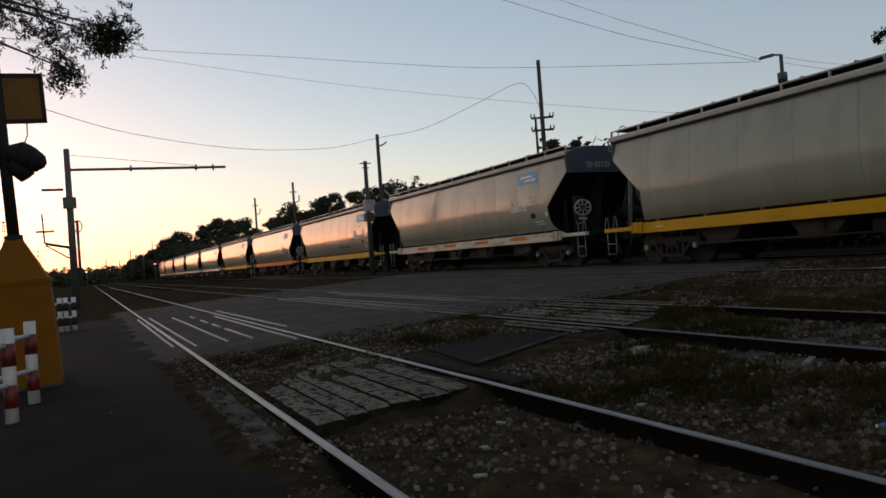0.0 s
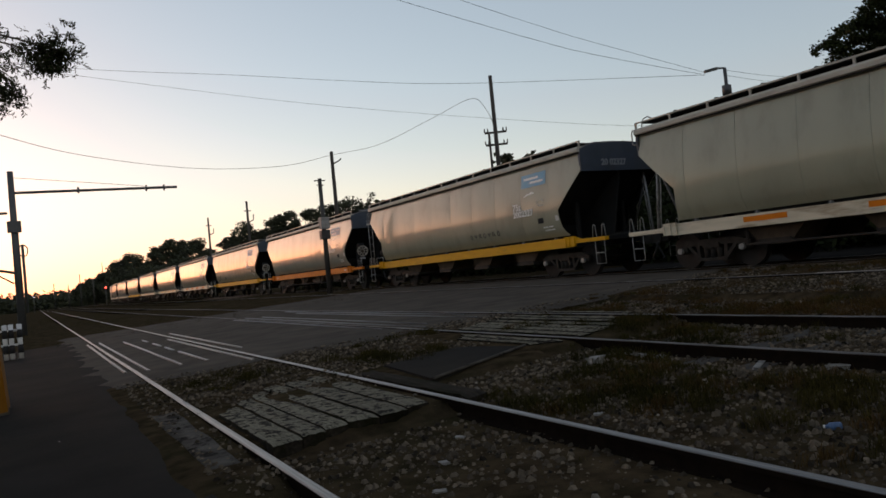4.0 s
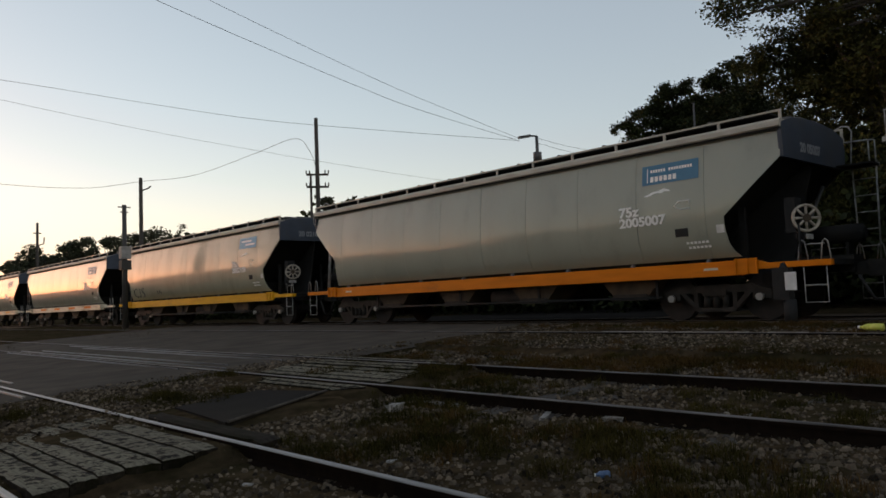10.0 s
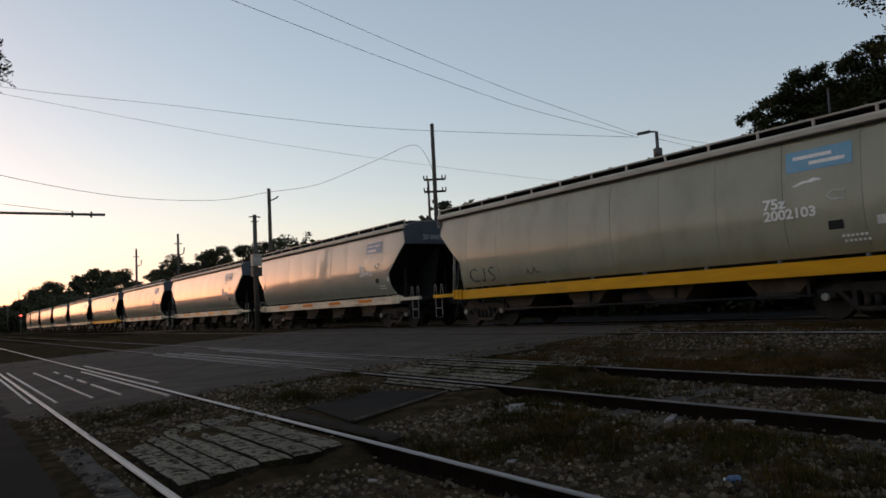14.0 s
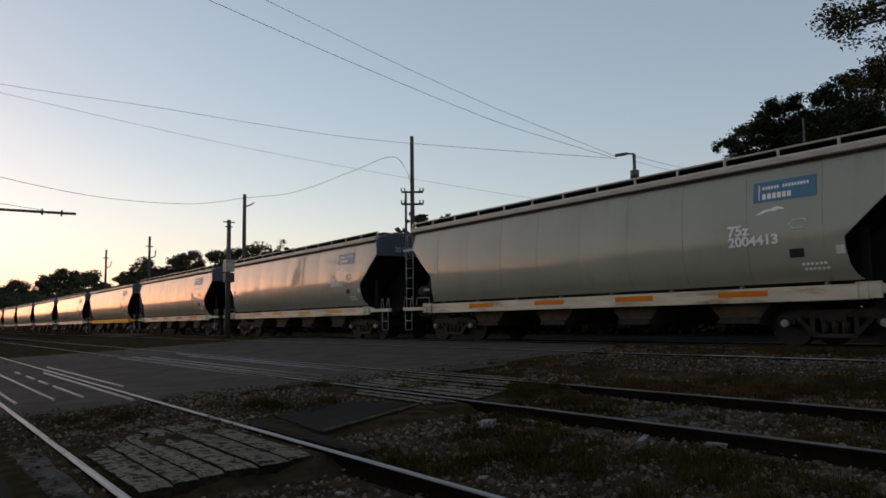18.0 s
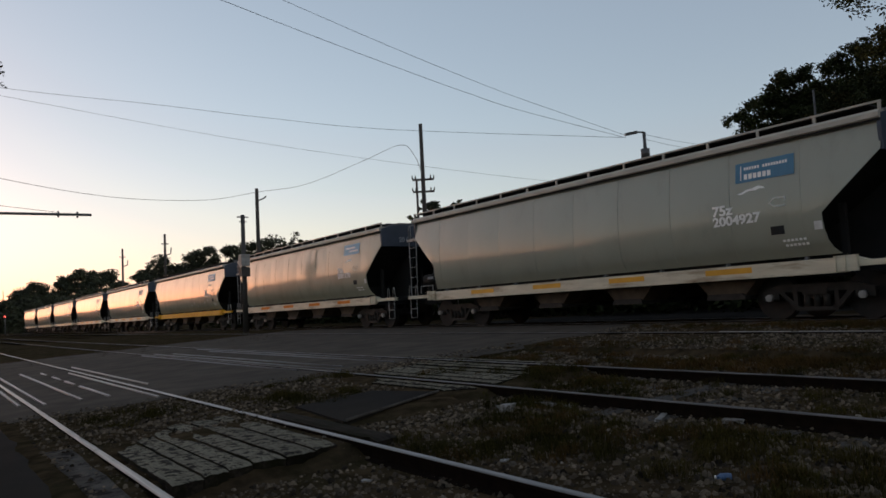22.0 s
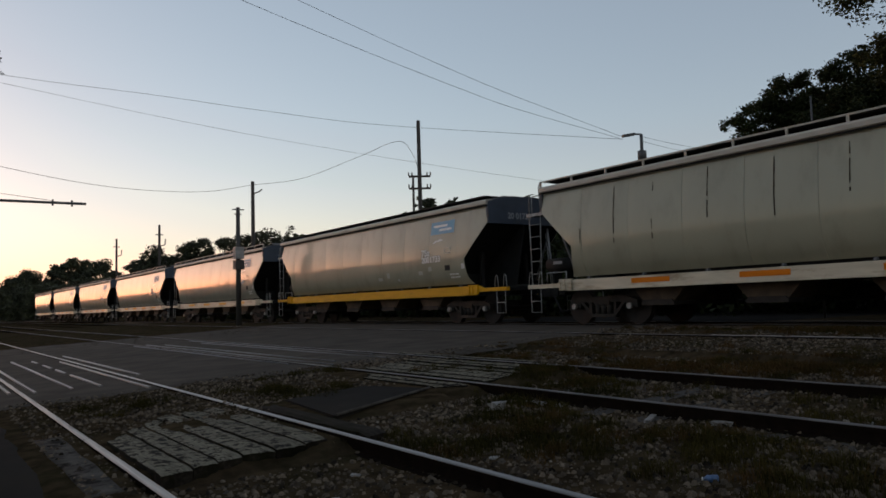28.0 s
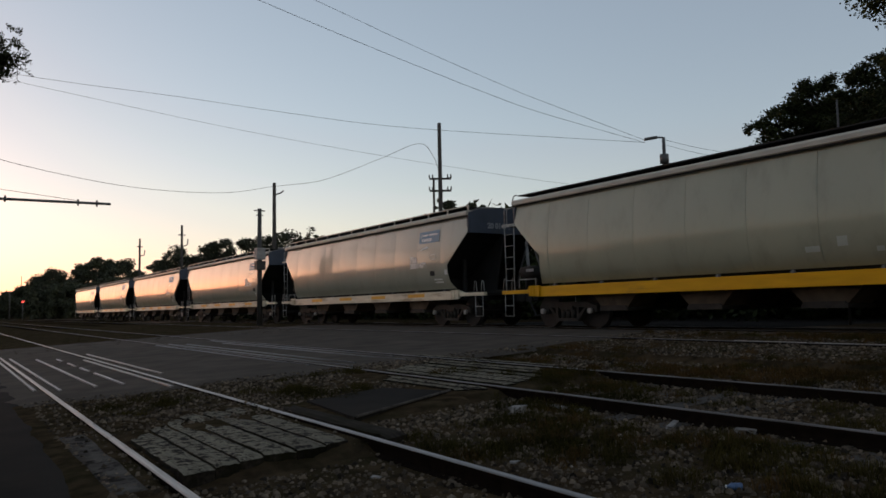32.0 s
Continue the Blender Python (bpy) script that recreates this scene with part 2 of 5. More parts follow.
M["relay_white"] = mat("relay_white", (0.3, 0.29, 0.27), 0.6, col2=(0.2, 0.19, 0.18), scale=6)
M["cable"] = mat("cable", (0.02, 0.02, 0.02), 0.7)
M["bark"] = mat("bark", (0.07, 0.055, 0.045), 0.95, col2=(0.04, 0.032, 0.028), scale=5, stretch=(3, 3, .5))
M["leaf"] = mat("leaf", (0.03, 0.038, 0.011), 0.75, col2=(0.014, 0.02, 0.006), scale=0.6, island=0.5, spec=.15)
M["leaf_gold"] = mat("leaf_gold", (0.065, 0.06, 0.016), 0.75, col2=(0.024, 0.03, 0.008), scale=0.4, island=0.5, spec=.15)
M["leaf_far"] = mat("leaf_far", (0.04, 0.046, 0.018), 0.8, col2=(0.018, 0.024, 0.01), scale=0.3, island=0.5)
M["signal_yellow"] = mat("signal_yellow", (0.22, 0.085, 0.003), 0.75, col2=(0.17, 0.064, 0.003), scale=3, grime=(0.2, 0.085, 0.008), gscale=2, spec=.15)
M["sign_back"] = mat("sign_back", (0.2, 0.1, 0.025), 0.7, col2=(0.15, 0.075, 0.022), scale=3, spec=.15)
M["red"] = mat("red", (0.16, 0.018, 0.012), 0.5, col2=(0.11, 0.013, 0.01), scale=6)
M["white"] = mat("white", (0.65, 0.64, 0.62), 0.5, col2=(0.5, 0.49, 0.47), scale=6)
M["litter"] = mat("litter", (0.24, 0.235, 0.22), 0.85, col2=(0.12, 0.115, 0.105), scale=12)
M["blue_plastic"] = mat("blue_plastic", (0.05, 0.11, 0.22), 0.5)
M["yellow_plastic"] = mat("yellow_plastic", (0.6, 0.6, 0.1), 0.4)
M["lamp_red"] = glow("lamp_red", (1.0, 0.08, 0.05), 8.0)
M["lamp_white"] = glow("lamp_white", (0.6, 0.75, 1.0), 6.0)


# ---- mesh helpers ----
def box(bm, c, s, rot=None, taper=None):
    """A box of size s round c; taper scales its upper face in x and y."""
    vs = []
    for dz in (-.5, .5):
        k = taper if (taper and dz > 0) else (1, 1)
        for dx, dy in ((-.5, -.5), (.5, -.5), (.5, .5), (-.5, .5)):
            v = Vector((dx * s[0] * k[0], dy * s[1] * k[1], dz * s[2]))
            if rot:
                v = rot @ v
            vs.append(bm.verts.new(v + Vector(c)))
    for f in ((3, 2, 1, 0), (4, 5, 6, 7), (0, 1, 5, 4), (1, 2, 6, 5), (2, 3, 7, 6), (3, 0, 4, 7)):
        bm.faces.new([vs[i] for i in f])


def tube(bm, p, q, r, r2=None, seg=8, caps=True):
    p, q = Vector(p), Vector(q)
    d = (q - p).normalized()
    a = d.orthogonal().normalized()
    b = d.cross(a)
    rings = []
    for o, rad in ((p, r), (q, r if r2 is None else r2)):
        rings.append([bm.verts.new(o + (a * math.cos(i * math.tau / seg) + b * math.sin(i * math.tau / seg)) * rad) for i in range(seg)])
    for i in range(seg):
        j = (i + 1) % seg
        bm.faces.new((rings[0][i], rings[0][j], rings[1][j], rings[1][i])).smooth = True
    if caps:
        bm.faces.new(rings[0][::-1])
        bm.faces.new(rings[1])


def rod(bm, pts, r, seg=6):
    """One bent bar through the points, its bends mitred."""
    pts = [Vector(p) for p in pts]
    rings = []
    up = None
    for i, p in enumerate(pts):
        d = (pts[min(i + 1, len(pts) - 1)] - p).normalized() + (p - pts[max(i - 1, 0)]).normalized()
        d = d.normalized() if d.length > 1e-6 else Vector((0, 0, 1))
        a = d.orthogonal().normalized() if up is None else (up - d * up.dot(d)).normalized()
        up = a
        b = d.cross(a)
        rings.append([bm.verts.new(p + (a * math.cos(k * math.tau / seg) + b * math.sin(k * math.tau / seg)) * r) for k in range(seg)])
    for u, v in zip(rings, rings[1:]):
        for k in range(seg):
            m = (k + 1) % seg
            bm.faces.new((u[k], u[m], v[m], v[k])).smooth = True
    bm.faces.new(rings[0][::-1])
    bm.faces.new(rings[-1])


def prism(bm, pts, axis, a, b):
    """Extrudes a flat outline of pairs along axis 'x', 'y' or 'z' from a to b."""
    def at(u, v, w):
        return {"x": (w, u, v), "y": (u, w, v), "z": (u, v, w)}[axis]
    lo = [bm.verts.new(at(u, v, a)) for u, v in pts]
    hi = [bm.verts.new(at(u, v, b)) for u, v in pts]
    n = len(pts)
    bm.faces.new(lo[::-1])
    bm.faces.new(hi)
    for i in range(n):
        j = (i + 1) % n
        bm.faces.new((lo[i], lo[j], hi[j], hi[i]))
    bmesh.ops.recalc_face_normals(bm, faces=bm.faces)


def disc(bm, c, axis, r, w, seg=20):
    c, axis = Vector(c), Vector(axis).normalized()
    tube(bm, c - axis * w / 2, c + axis * w / 2, r, seg=seg)


def soften(bm, w=0.01, seg=1):
    bmesh.ops.bevel(bm, geom=[e for e in bm.edges if len(e.link_faces) == 2 and e.calc_face_angle(0) > 0.6], offset=w, segments=seg, affect="EDGES", clamp_overlap=True)


def done(name, bm, material):
    me = bpy.data.meshes.new(name)
    bm.to_mesh(me)
    bm.free()
    me.materials.append(material)
    return me


def part(name, bm, material, parent, label=""):
    """Links a bmesh as one mesh object under a thing or a part."""
    ob = new(name, done(name, bm, material))
    ob.parent = parent
    return tagged(ob, label)


def thing(name, label, category, at=None, group="", kind=""):
    ob = tagged(new(name), label, category, group, kind)
    ob.matrix_basis = at or Matrix()
    return ob


def solid(name, bm, material, label, category, at=None, group="", kind=""):
    ob = tagged(new(name, done(name, bm, material)), label, category, group, kind)
    ob.matrix_basis = at or Matrix()
    return ob


def pydata(name, verts, faces, material):
    me = bpy.data.meshes.new(name)
    me.from_pydata(verts, [], faces)
    me.materials.append(material)
    return me


def letters(text, size, material, parent, at, name="lettering", label="", thick=0.002, bold=.028):
    cu = bpy.data.curves.new("text", "FONT")
    cu.body, cu.size, cu.extrude, cu.offset = text, size, thick, size * bold
    ob = bpy.data.objects.new("text", cu)
    scene.collection.objects.link(ob)
    me = bpy.data.meshes.new_from_object(ob.evaluated_get(bpy.context.evaluated_depsgraph_get()))
    bpy.data.objects.remove(ob)
    bpy.data.curves.remove(cu)
    me.materials.clear()
    me.materials.append(material)
    o = new(name, me)
    o.parent, o.matrix_basis = parent, at
    return tagged(o, label)

# ---- lie of the land ----
SLOPE = 0.048           # the ground climbs gently from the road towards the main line
TRAIN_X, TRAIN_Z = 15.55, 0.60
EASE_Y, EASE_R = 151.0, 600.0


def lie(x):
    """Height of the rail heads and of the paving at x."""
    return min(0.60, max(-0.10, SLOPE * x))


def line(s):
    """The main line: a point and its turn at s metres along it; straight, then a bend to the right."""
    if s < EASE_Y:
        return TRAIN_X, s, 0.0
    a = (s - EASE_Y) / EASE_R
    return TRAIN_X + EASE_R * (1 - math.cos(a)), EASE_Y + EASE_R * math.sin(a), -math.degrees(a)


def paved(x, y):
    """True where the road crossing or the footway is paved."""
    return (x < 0.72 and y > -6) or (11.7 < y < 30.2 and x < 14)


def ground_z(x, y):
    z = lie(x)
    n = noise.noise((x * 0.7, y * 0.7, 0)) * 0.03 + noise.noise((x * 2.3, y * 2.3, 5)) * 0.02
    if paved(x, y):
        return z - 0.05 + n * 0.1
    deep = 0.04
    if x > 0.8:
        edge = 4.6 if x < 1.28 else 5.65 if x < 3.05 else 6.75 if x < 4.95 else 7.1 if x < 7.3 else 11.0
        bed = 0.125 if x < 3.05 or 4.95 < x < 9.3 else 0.075 if x < 5 else 0.035
        deep = bed - (bed - 0.028) * min(1, max(0, (y - edge + 0.1) / 0.25))
    heap = 0.0
    if 1.3 < x < 2.95 and 5.6 < y < 8.8:          # earth washed over the far end of the planks
        heap = 0.05 * min(1, max(0, (y - 7.1 + 1.2 * noise.noise((x * 2.1, y * 1.4, 11))) / 1.3)) - .012
    elif 5.0 < x < 7.2 and 7.3 < y < 10.8:
        heap = 0.07 * max(0, noise.noise((x * 1.9, y * 1.2, 21)) - .1) * min(1, max(0, y - 8.6))
    return z - deep + n * (0.1 + 5 * deep) + heap


def ground():
    xs = [-1500, -600, -250, -120, -60, -30, -16, -10] + list(np.arange(-6, 19.01, 0.2)) + [20, 22, 26, 34, 50, 80, 140, 260, 600, 1500]
    ys = [-1500, -500, -150, -60, -25, -12] + list(np.arange(-6, 30.01, 0.2)) + [31, 33, 36, 40, 46, 54, 64, 78, 95, 120, 150, 190, 250, 340, 500, 900, 2200]
    verts, faces, w = [], [], len(xs)
    for y in ys:
        for x in xs:
            verts.append((x, y, ground_z(x, y) if abs(x) < 40 and -30 < y < 60 else lie(x) - 0.14))
    for j in range(len(ys) - 1):
        for i in range(w - 1):
            a = j * w + i
            faces.append((a, a + 1, a + 1 + w, a + w))
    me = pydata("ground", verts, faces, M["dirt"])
    me.polygons.foreach_set("use_smooth", [True] * len(me.polygons))
    tagged(new("ground", me), "dark earth and trodden ballast dust round the tracks", "ground", kind="structure")


def sheet(name, x0, x1, y0, y1, lift, material, label, category, step=0.25, rough=0.12, kind="structure", thick=0.05, ramp=0.25):
    """A thin paved slab that follows the lie of the land, with an uneven rim."""
    nx, ny = max(2, int((x1 - x0) / step)), max(2, int((y1 - y0) / step))
    bm = bmesh.new()
    grid = []
    for j in range(ny + 1):
        row = []
        for i in range(nx + 1):
            x, y = x0 + (x1 - x0) * i / nx, y0 + (y1 - y0) * j / ny
            e = noise.noise((x * 1.3, y * 1.3, 9)) * rough
            ex = e if i in (0, nx) else 0
            ey = e if j in (0, ny) else 0
            row.append(bm.verts.new((x + ex, y + ey, lie(x) + lift + noise.noise((x, y, 3)) * 0.008)))
        grid.append(row)
    for j in range(ny):
        for i in range(nx):
            bm.faces.new((grid[j][i], grid[j][i + 1], grid[j + 1][i + 1], grid[j + 1][i])).smooth = True
    rim = [e for e in bm.edges if len(e.link_faces) == 1]
    ext = bmesh.ops.extrude_edge_only(bm, edges=rim)
    for v in ext["geom"]:
        if isinstance(v, bmesh.types.BMVert):
            c = v.co
            dx = -1 if c.x < x0 + .3 * step + rough else 1 if c.x > x1 - .3 * step - rough else 0
            dy = -1 if c.y < y0 + .3 * step + rough else 1 if c.y > y1 - .3 * step - rough else 0
            v.co += Vector((dx * ramp, dy * ramp, -thick))
    return solid(name, bm, material, label, category, kind=kind)


def rail_mesh(name, pts, top, web):
    """A flat-bottomed rail along points (x, y, z of its head): head and web as two meshes."""
    head = ((-.034, -.006), (-.022, 0), (.022, 0), (.034, -.006), (.034, -.010), (-.034, -.010))
    foot = ((-.009, -.036), (-.034, -.034), (-.0335, -.0105), (.0335, -.0105), (.034, -.034), (.009, -.036), (.009, -.115), (.065, -.125), (.065, -.135), (-.065, -.135), (-.065, -.125), (-.009, -.115))
    out = []
    for outline, material in ((head, top), (foot, web)):
        verts, faces, n = [], [], len(outline)
        for x, y, z in pts:
            verts += [(x + u, y, z + v) for u, v in outline]
        for k in range(len(pts) - 1):
            for i in range(n):
                j = (i + 1) % n
                faces.append((k * n + i, k * n + n + i, k * n + n + j, k * n + j))
        faces.append(tuple(range(n)))
        faces.append(tuple(range(len(verts) - n, len(verts)))[::-1])
        out.append(pydata(name, verts, faces, material))
    return out


def track(name, label, centre, top, y0, y1, sleepers, gauge=1.676):
    """A broad-gauge track: two rails and its sleepers."""
    base = thing(name, label, "railway track", kind="structure")
    for side in (-1, 1):
        x = centre + side * gauge / 2
        sunk = .06 if name == "track_third" and side < 0 else 0.0          # that rail is all but buried
        head, web = rail_mesh("rail", [(x, y0, lie(x) - sunk), (x, y1, lie(x) - sunk)], M["rail_rust" if sunk else top], M["rail_rust"])
        r = new("rail", web)
        r.parent = base
        h = new("rail_head", head)
        h.parent = r
        tagged(h, "worn bright steel rail head")
    bm = bmesh.new()
    box(bm, (0, 0, 0), (2.7, 0.24, 0.14))
    soften(bm, 0.012)
    me = done("sleeper", bm, M["sleeper"])
    rng = random.Random(centre)
    tilt = Matrix.Rotation(-math.atan(SLOPE), 4, "Y")
    for a, b in sleepers:
        y = a
        while y < b:
            s = new("sleeper", me)
            s.parent = base
            s.matrix_basis = Matrix.Translation((centre + rng.uniform(-.06, .06), y, lie(centre) - (0.215 if centre < 3 else 0.188) + rng.uniform(-.012, .012))) @ tilt @ pose(0, 0, 0, 0, 0, rng.uniform(-2, 2))
            y += 0.62 + rng.uniform(-.03, .03)
    return base


ground()
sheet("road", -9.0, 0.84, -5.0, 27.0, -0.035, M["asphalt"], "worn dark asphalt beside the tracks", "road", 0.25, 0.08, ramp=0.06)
sheet("road", 0.9, 14.2, 11.3, 30.5, -0.02, M["asphalt_worn"], "patched asphalt of the level crossing between the rails", "road", 0.5, 0.35)
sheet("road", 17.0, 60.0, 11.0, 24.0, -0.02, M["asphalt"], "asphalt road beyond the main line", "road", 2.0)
sheet("pavement", 0.92, 1.14, 5.37, 8.2, -0.02, M["concrete"], "narrow cracked concrete strip along the rail", "pavement", 0.11, 0.03, thick=0.06, ramp=0.0)


def pad():
    """The asphalt pad between the tracks, with a steel edging along its near side."""
    bm = bmesh.new()
    q = ((3.34, 6.72), (4.93, 7.46), (4.62, 8.45), (3.5, 8.25))
    lo = [bm.verts.new((x, y, lie(x) - .12)) for x, y in q]
    hi = [bm.verts.new((x, y, lie(x) - .004)) for x, y in q]
    bm.faces.new(hi)
    for k in range(4):
        bm.faces.new((lo[k], lo[(k + 1) % 4], hi[(k + 1) % 4], hi[k]))
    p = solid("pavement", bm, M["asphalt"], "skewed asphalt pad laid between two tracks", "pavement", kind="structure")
    bm = bmesh.new()
    a, c = Vector((3.36, 6.70, lie(3.36))), Vector((4.95, 7.44, lie(4.95)))
    tube(bm, a, c, .016, seg=6)
    part("edging", bm, M["concrete"], p)


pad()
track("track_near", "broad gauge track with bright rails, nearest the road", 2.13, "rail_top", -12, 420, ((-9, 5.2), (25, 60)))
track("track_middle", "broad gauge siding with rusty rails in weeds", 6.35, "rail_dull", -12, 420, ((-9, 6.8), (25, 60)))
track("track_third", "sunken broad gauge siding with weathered rails", 10.55, "rail_dull", -12, 300, ((-9, 11), (25, 50)))


def main_line():
    base = thing("track_main", "broad gauge main line that bends away behind trees", "railway track", kind="structure")
    ss = [-60, 0, 60, 120] + [151 + 12 * i for i in range(26)]
    for side in (-1, 1):
        pts = []
        for s in ss:
            x, y, a = line(s)
            r = radians(a)
            pts.append((x + side * .838 * math.cos(r), y + side * .838 * math.sin(r), TRAIN_Z))
        head, web = rail_mesh("rail", pts, M["rail_dull"], M["rail_rust"])
        r = new("rail", web)
        r.parent = base
        h = new("rail_head", head)
        h.parent = r
    bm = bmesh.new()
    box(bm, (0, 0, 0), (2.7, 0.24, 0.14))
    me = done("sleeper", bm, M["sleeper"])
    for i in range(90):
        s = -6 + 0.62 * i
        x, y, a = line(s)
        o = new("sleeper", me)
        o.parent = base
        o.matrix_basis = pose(x, y, TRAIN_Z - 0.2, 0, 0, a)


main_line()
sheet("ballast_bed", 13.3, 18.2, -25.0, 70.0, -0.03, M["ballast_dust"], "dusty brown ballast bed under the main line", "ballast", 0.6, 0.2)


def check_rails():
    """Old guard rails let into the asphalt of the crossing."""
    bm = bmesh.new()
    for q in range(2):
        if q:
            bm = bmesh.new()
        box(bm, (0, 0, 0), (0.042, 1, 0.04))
        if q == 0:
            bright = done("guard_rail", bm, M["guard"])
        else:
            dull = done("guard_rail", bm, M["guard_dull"])
    for x, y0, y1, tr in ((1.16, 13.3, 23.5, "n"), (1.47, 12.9, 23.5, "n"), (1.97, 12.9, 22.0, "n"), (2.36, 12.8, 15.6, "n"), (2.36, 16.2, 17.4, "n"), (2.36, 18.0, 19.3, "n"),
                          (2.36, 20.3, 21.3, "n"), (2.80, 11.6, 20.0, "n"), (3.21, 14.0, 22.4, "n"), (5.36, 12.5, 24.0, "m"), (5.72, 11.5, 24.0, "m"), (6.0, 12.0, 23.0, "m"), (6.75, 11.5, 22.0, "m"), (7.0, 12.4, 24.0, "m")):
        o = new("guard_rail", bright if tr == "n" else dull)
        o.matrix_basis = Matrix.Translation((x, (y0 + y1) / 2, lie(x) - 0.018)) @ Matrix.Diagonal((1, y1 - y0, 1, 1))
        tagged(o, "straight worn guard rail sunk in the asphalt", "guard rail", "guard rails of the crossing", "structure")


check_rails()


def deck(edges, front, back, seed, label, wood="plank", gap=.004, high=0.0):
    """A timber crossing deck: worn planks laid along the track, butted close, with broken ends. edges: where the planks meet; front, back: the ends' line as pairs of x and y."""
    rng = random.Random(seed)
    base = thing("timber_deck", label, "timber deck")
    for x0, x1 in zip(edges, edges[1:]):
        cols, segs = 4, 26
        tilt, drop = rng.uniform(-.006, .006), rng.uniform(-.008, .002)
        bm = bmesh.new()
        top, low = [], []
        for k in range(segs + 1):
            row = []
            for c in range(cols + 1):
                u = c / cols
                x = x0 + gap + (x1 - x0 - 2 * gap) * u
                a = np.interp(x, [p for p, _ in front], [q for _, q in front]) + rng.uniform(-.022, .022)
                b = np.interp(x, [p for p, _ in back], [q for _, q in back]) + rng.uniform(-.1, .1)
                y = a + (b - a) * k / segs if k in (0, segs) else 0
                if 0 < k < segs:
                    a, b = top[0][c].co.y, np.interp(x, [p for p, _ in back], [q for _, q in back])
                    y = a + (b - a) * k / segs
                    if c in (0, cols):                           # chipped long edges
                        x += (1 if c == 0 else -1) * max(0, rng.gauss(-.004, .008))
                sag = (-.006 if c in (0, cols) else 0) + (-.012 if k == 0 else 0)
                z = lie((x0 + x1) / 2) + high + drop + tilt * (u - .5) + sag + .006 * noise.noise((x * 9, y * 3, seed)) + rng.uniform(-.0015, .0015)
                row.append(bm.verts.new((x, y, z)))
            top.append(row)
        # front ends lean in below, so they face the ground and stay dark
        for row in top:
            low.append([bm.verts.new((v.co.x, v.co.y + (.04 if row is top[0] else 0), v.co.z - .15)) for v in row])
        for k in range(segs):
            for c in range(cols):
                bm.faces.new((top[k][c], top[k][c + 1], top[k + 1][c + 1], top[k + 1][c]))
            # sides and ends: rotten wood, with their shade put into the darker colour
            for c in (0, cols):
                bm.faces.new((top[k][c], top[k + 1][c], low[k + 1][c], low[k][c])).material_index = 1
        for k in (0, segs):
            for c in range(cols):
                bm.faces.new((top[k][c], low[k][c], low[k][c + 1], top[k][c + 1])).material_index = 1
        bmesh.ops.recalc_face_normals(bm, faces=bm.faces)
        part("plank", bm, M[wood], base).data.materials.append(M["old_plank"])
    return base


deck((1.40, 1.655, 1.86, 2.075, 2.325, 2.59, 2.82), ((1.40, 5.52), (1.67, 5.6), (2.1, 5.74), (2.4, 5.66), (2.82, 5.79)), ((1.4, 7.3), (1.8, 7.9), (2.4, 8.7), (2.82, 8.5)), 3,
     "weathered grey timber crossing deck between the near rails")
deck((5.62, 5.86, 6.1, 6.36, 6.6, 6.84, 7.1), ((5.62, 7.27), (5.9, 7.36), (6.5, 7.62), (6.75, 7.9), (7.1, 8.15)), ((5.6, 10.2), (7.1, 10.9)), 8, "pale worn timber deck between the siding rails")
deck((5.05, 5.22, 5.4), ((5.05, 7.5), (5.4, 7.27)), ((5.05, 9.2), (5.4, 9.6)), 9, "narrow strip of split timbers outside the siding rail")
deck((7.29, 7.46), ((7.29, 8.28), (7.46, 8.34)), ((7.29, 12.0), (7.46, 12.0)), 12, "long thin timber along the far siding rail")
deck((3.05, 3.3), ((3.05, 5.5), (3.3, 5.62)), ((3.05, 7.9), (3.3, 8.1)), 11, "dark old timber lying along the near rail", "old_plank")


def worn_rail():
    """A stretch of the sunken siding's far rail that is worn bright."""
    bm = bmesh.new()
    x = 10.55 + .838
    for a, b in ((6.9, 8.2), (5.5, 6.75), (4.6, 5.2)):
        box(bm, (x, (a + b) / 2, lie(x) + .003), (.05, b - a, .006))
    solid("rail_wear", bm, M["guard"], "pale worn stretch of the siding rail", "rail", kind="structure")


worn_rail()

# ---- the grain train ----
PITCH, HALF = 18.0, 7.85


def level(z):
    """True height over the rail for a height on the wagon's drawing."""
    pts = ((-9, -9), (.5, .5), (.83, .88), (1.12, 1.17), (2.04, 2.04), (3.12, 3.04), (3.70, 3.59), (9, 8.89))
    for (a, u), (b, v) in zip(pts, pts[1:]):
        if z <= b:
            return u + (v - u) * (z - a) / (b - a)


def side_x(z):
    """Half width of the hopper body at height z over the rail: a barrel-shaped side."""
    return 1.30 + 0.27 * math.sin(math.pi * min(1, max(0, (z - 0.95) / 3.3)) ** 0.686) + 0.02 * (z - 1.1) - .10 * max(0, 1 - (z - 1.2) / .45) ** 2


def side_end(z):
    """Where the side sheet ends along the wagon at height z."""
    pts = ((1.2, 6.86), (1.32, 6.76), (1.5, 6.70), (1.87, 6.66), (2.04, 6.66), (3.12, 7.80), (3.95, 7.85))
    for (a, u), (b, v) in zip(pts, pts[1:]):
        if z <= b:
            return u + (v - u) * max(0, (z - a)) / (b - a)
    return 7.85


ZS = [1.2, 1.26, 1.34, 1.42, 1.5, 1.7, 1.87, 2.04, 2.3, 2.6, 2.9, 3.12, 3.4, 3.72]


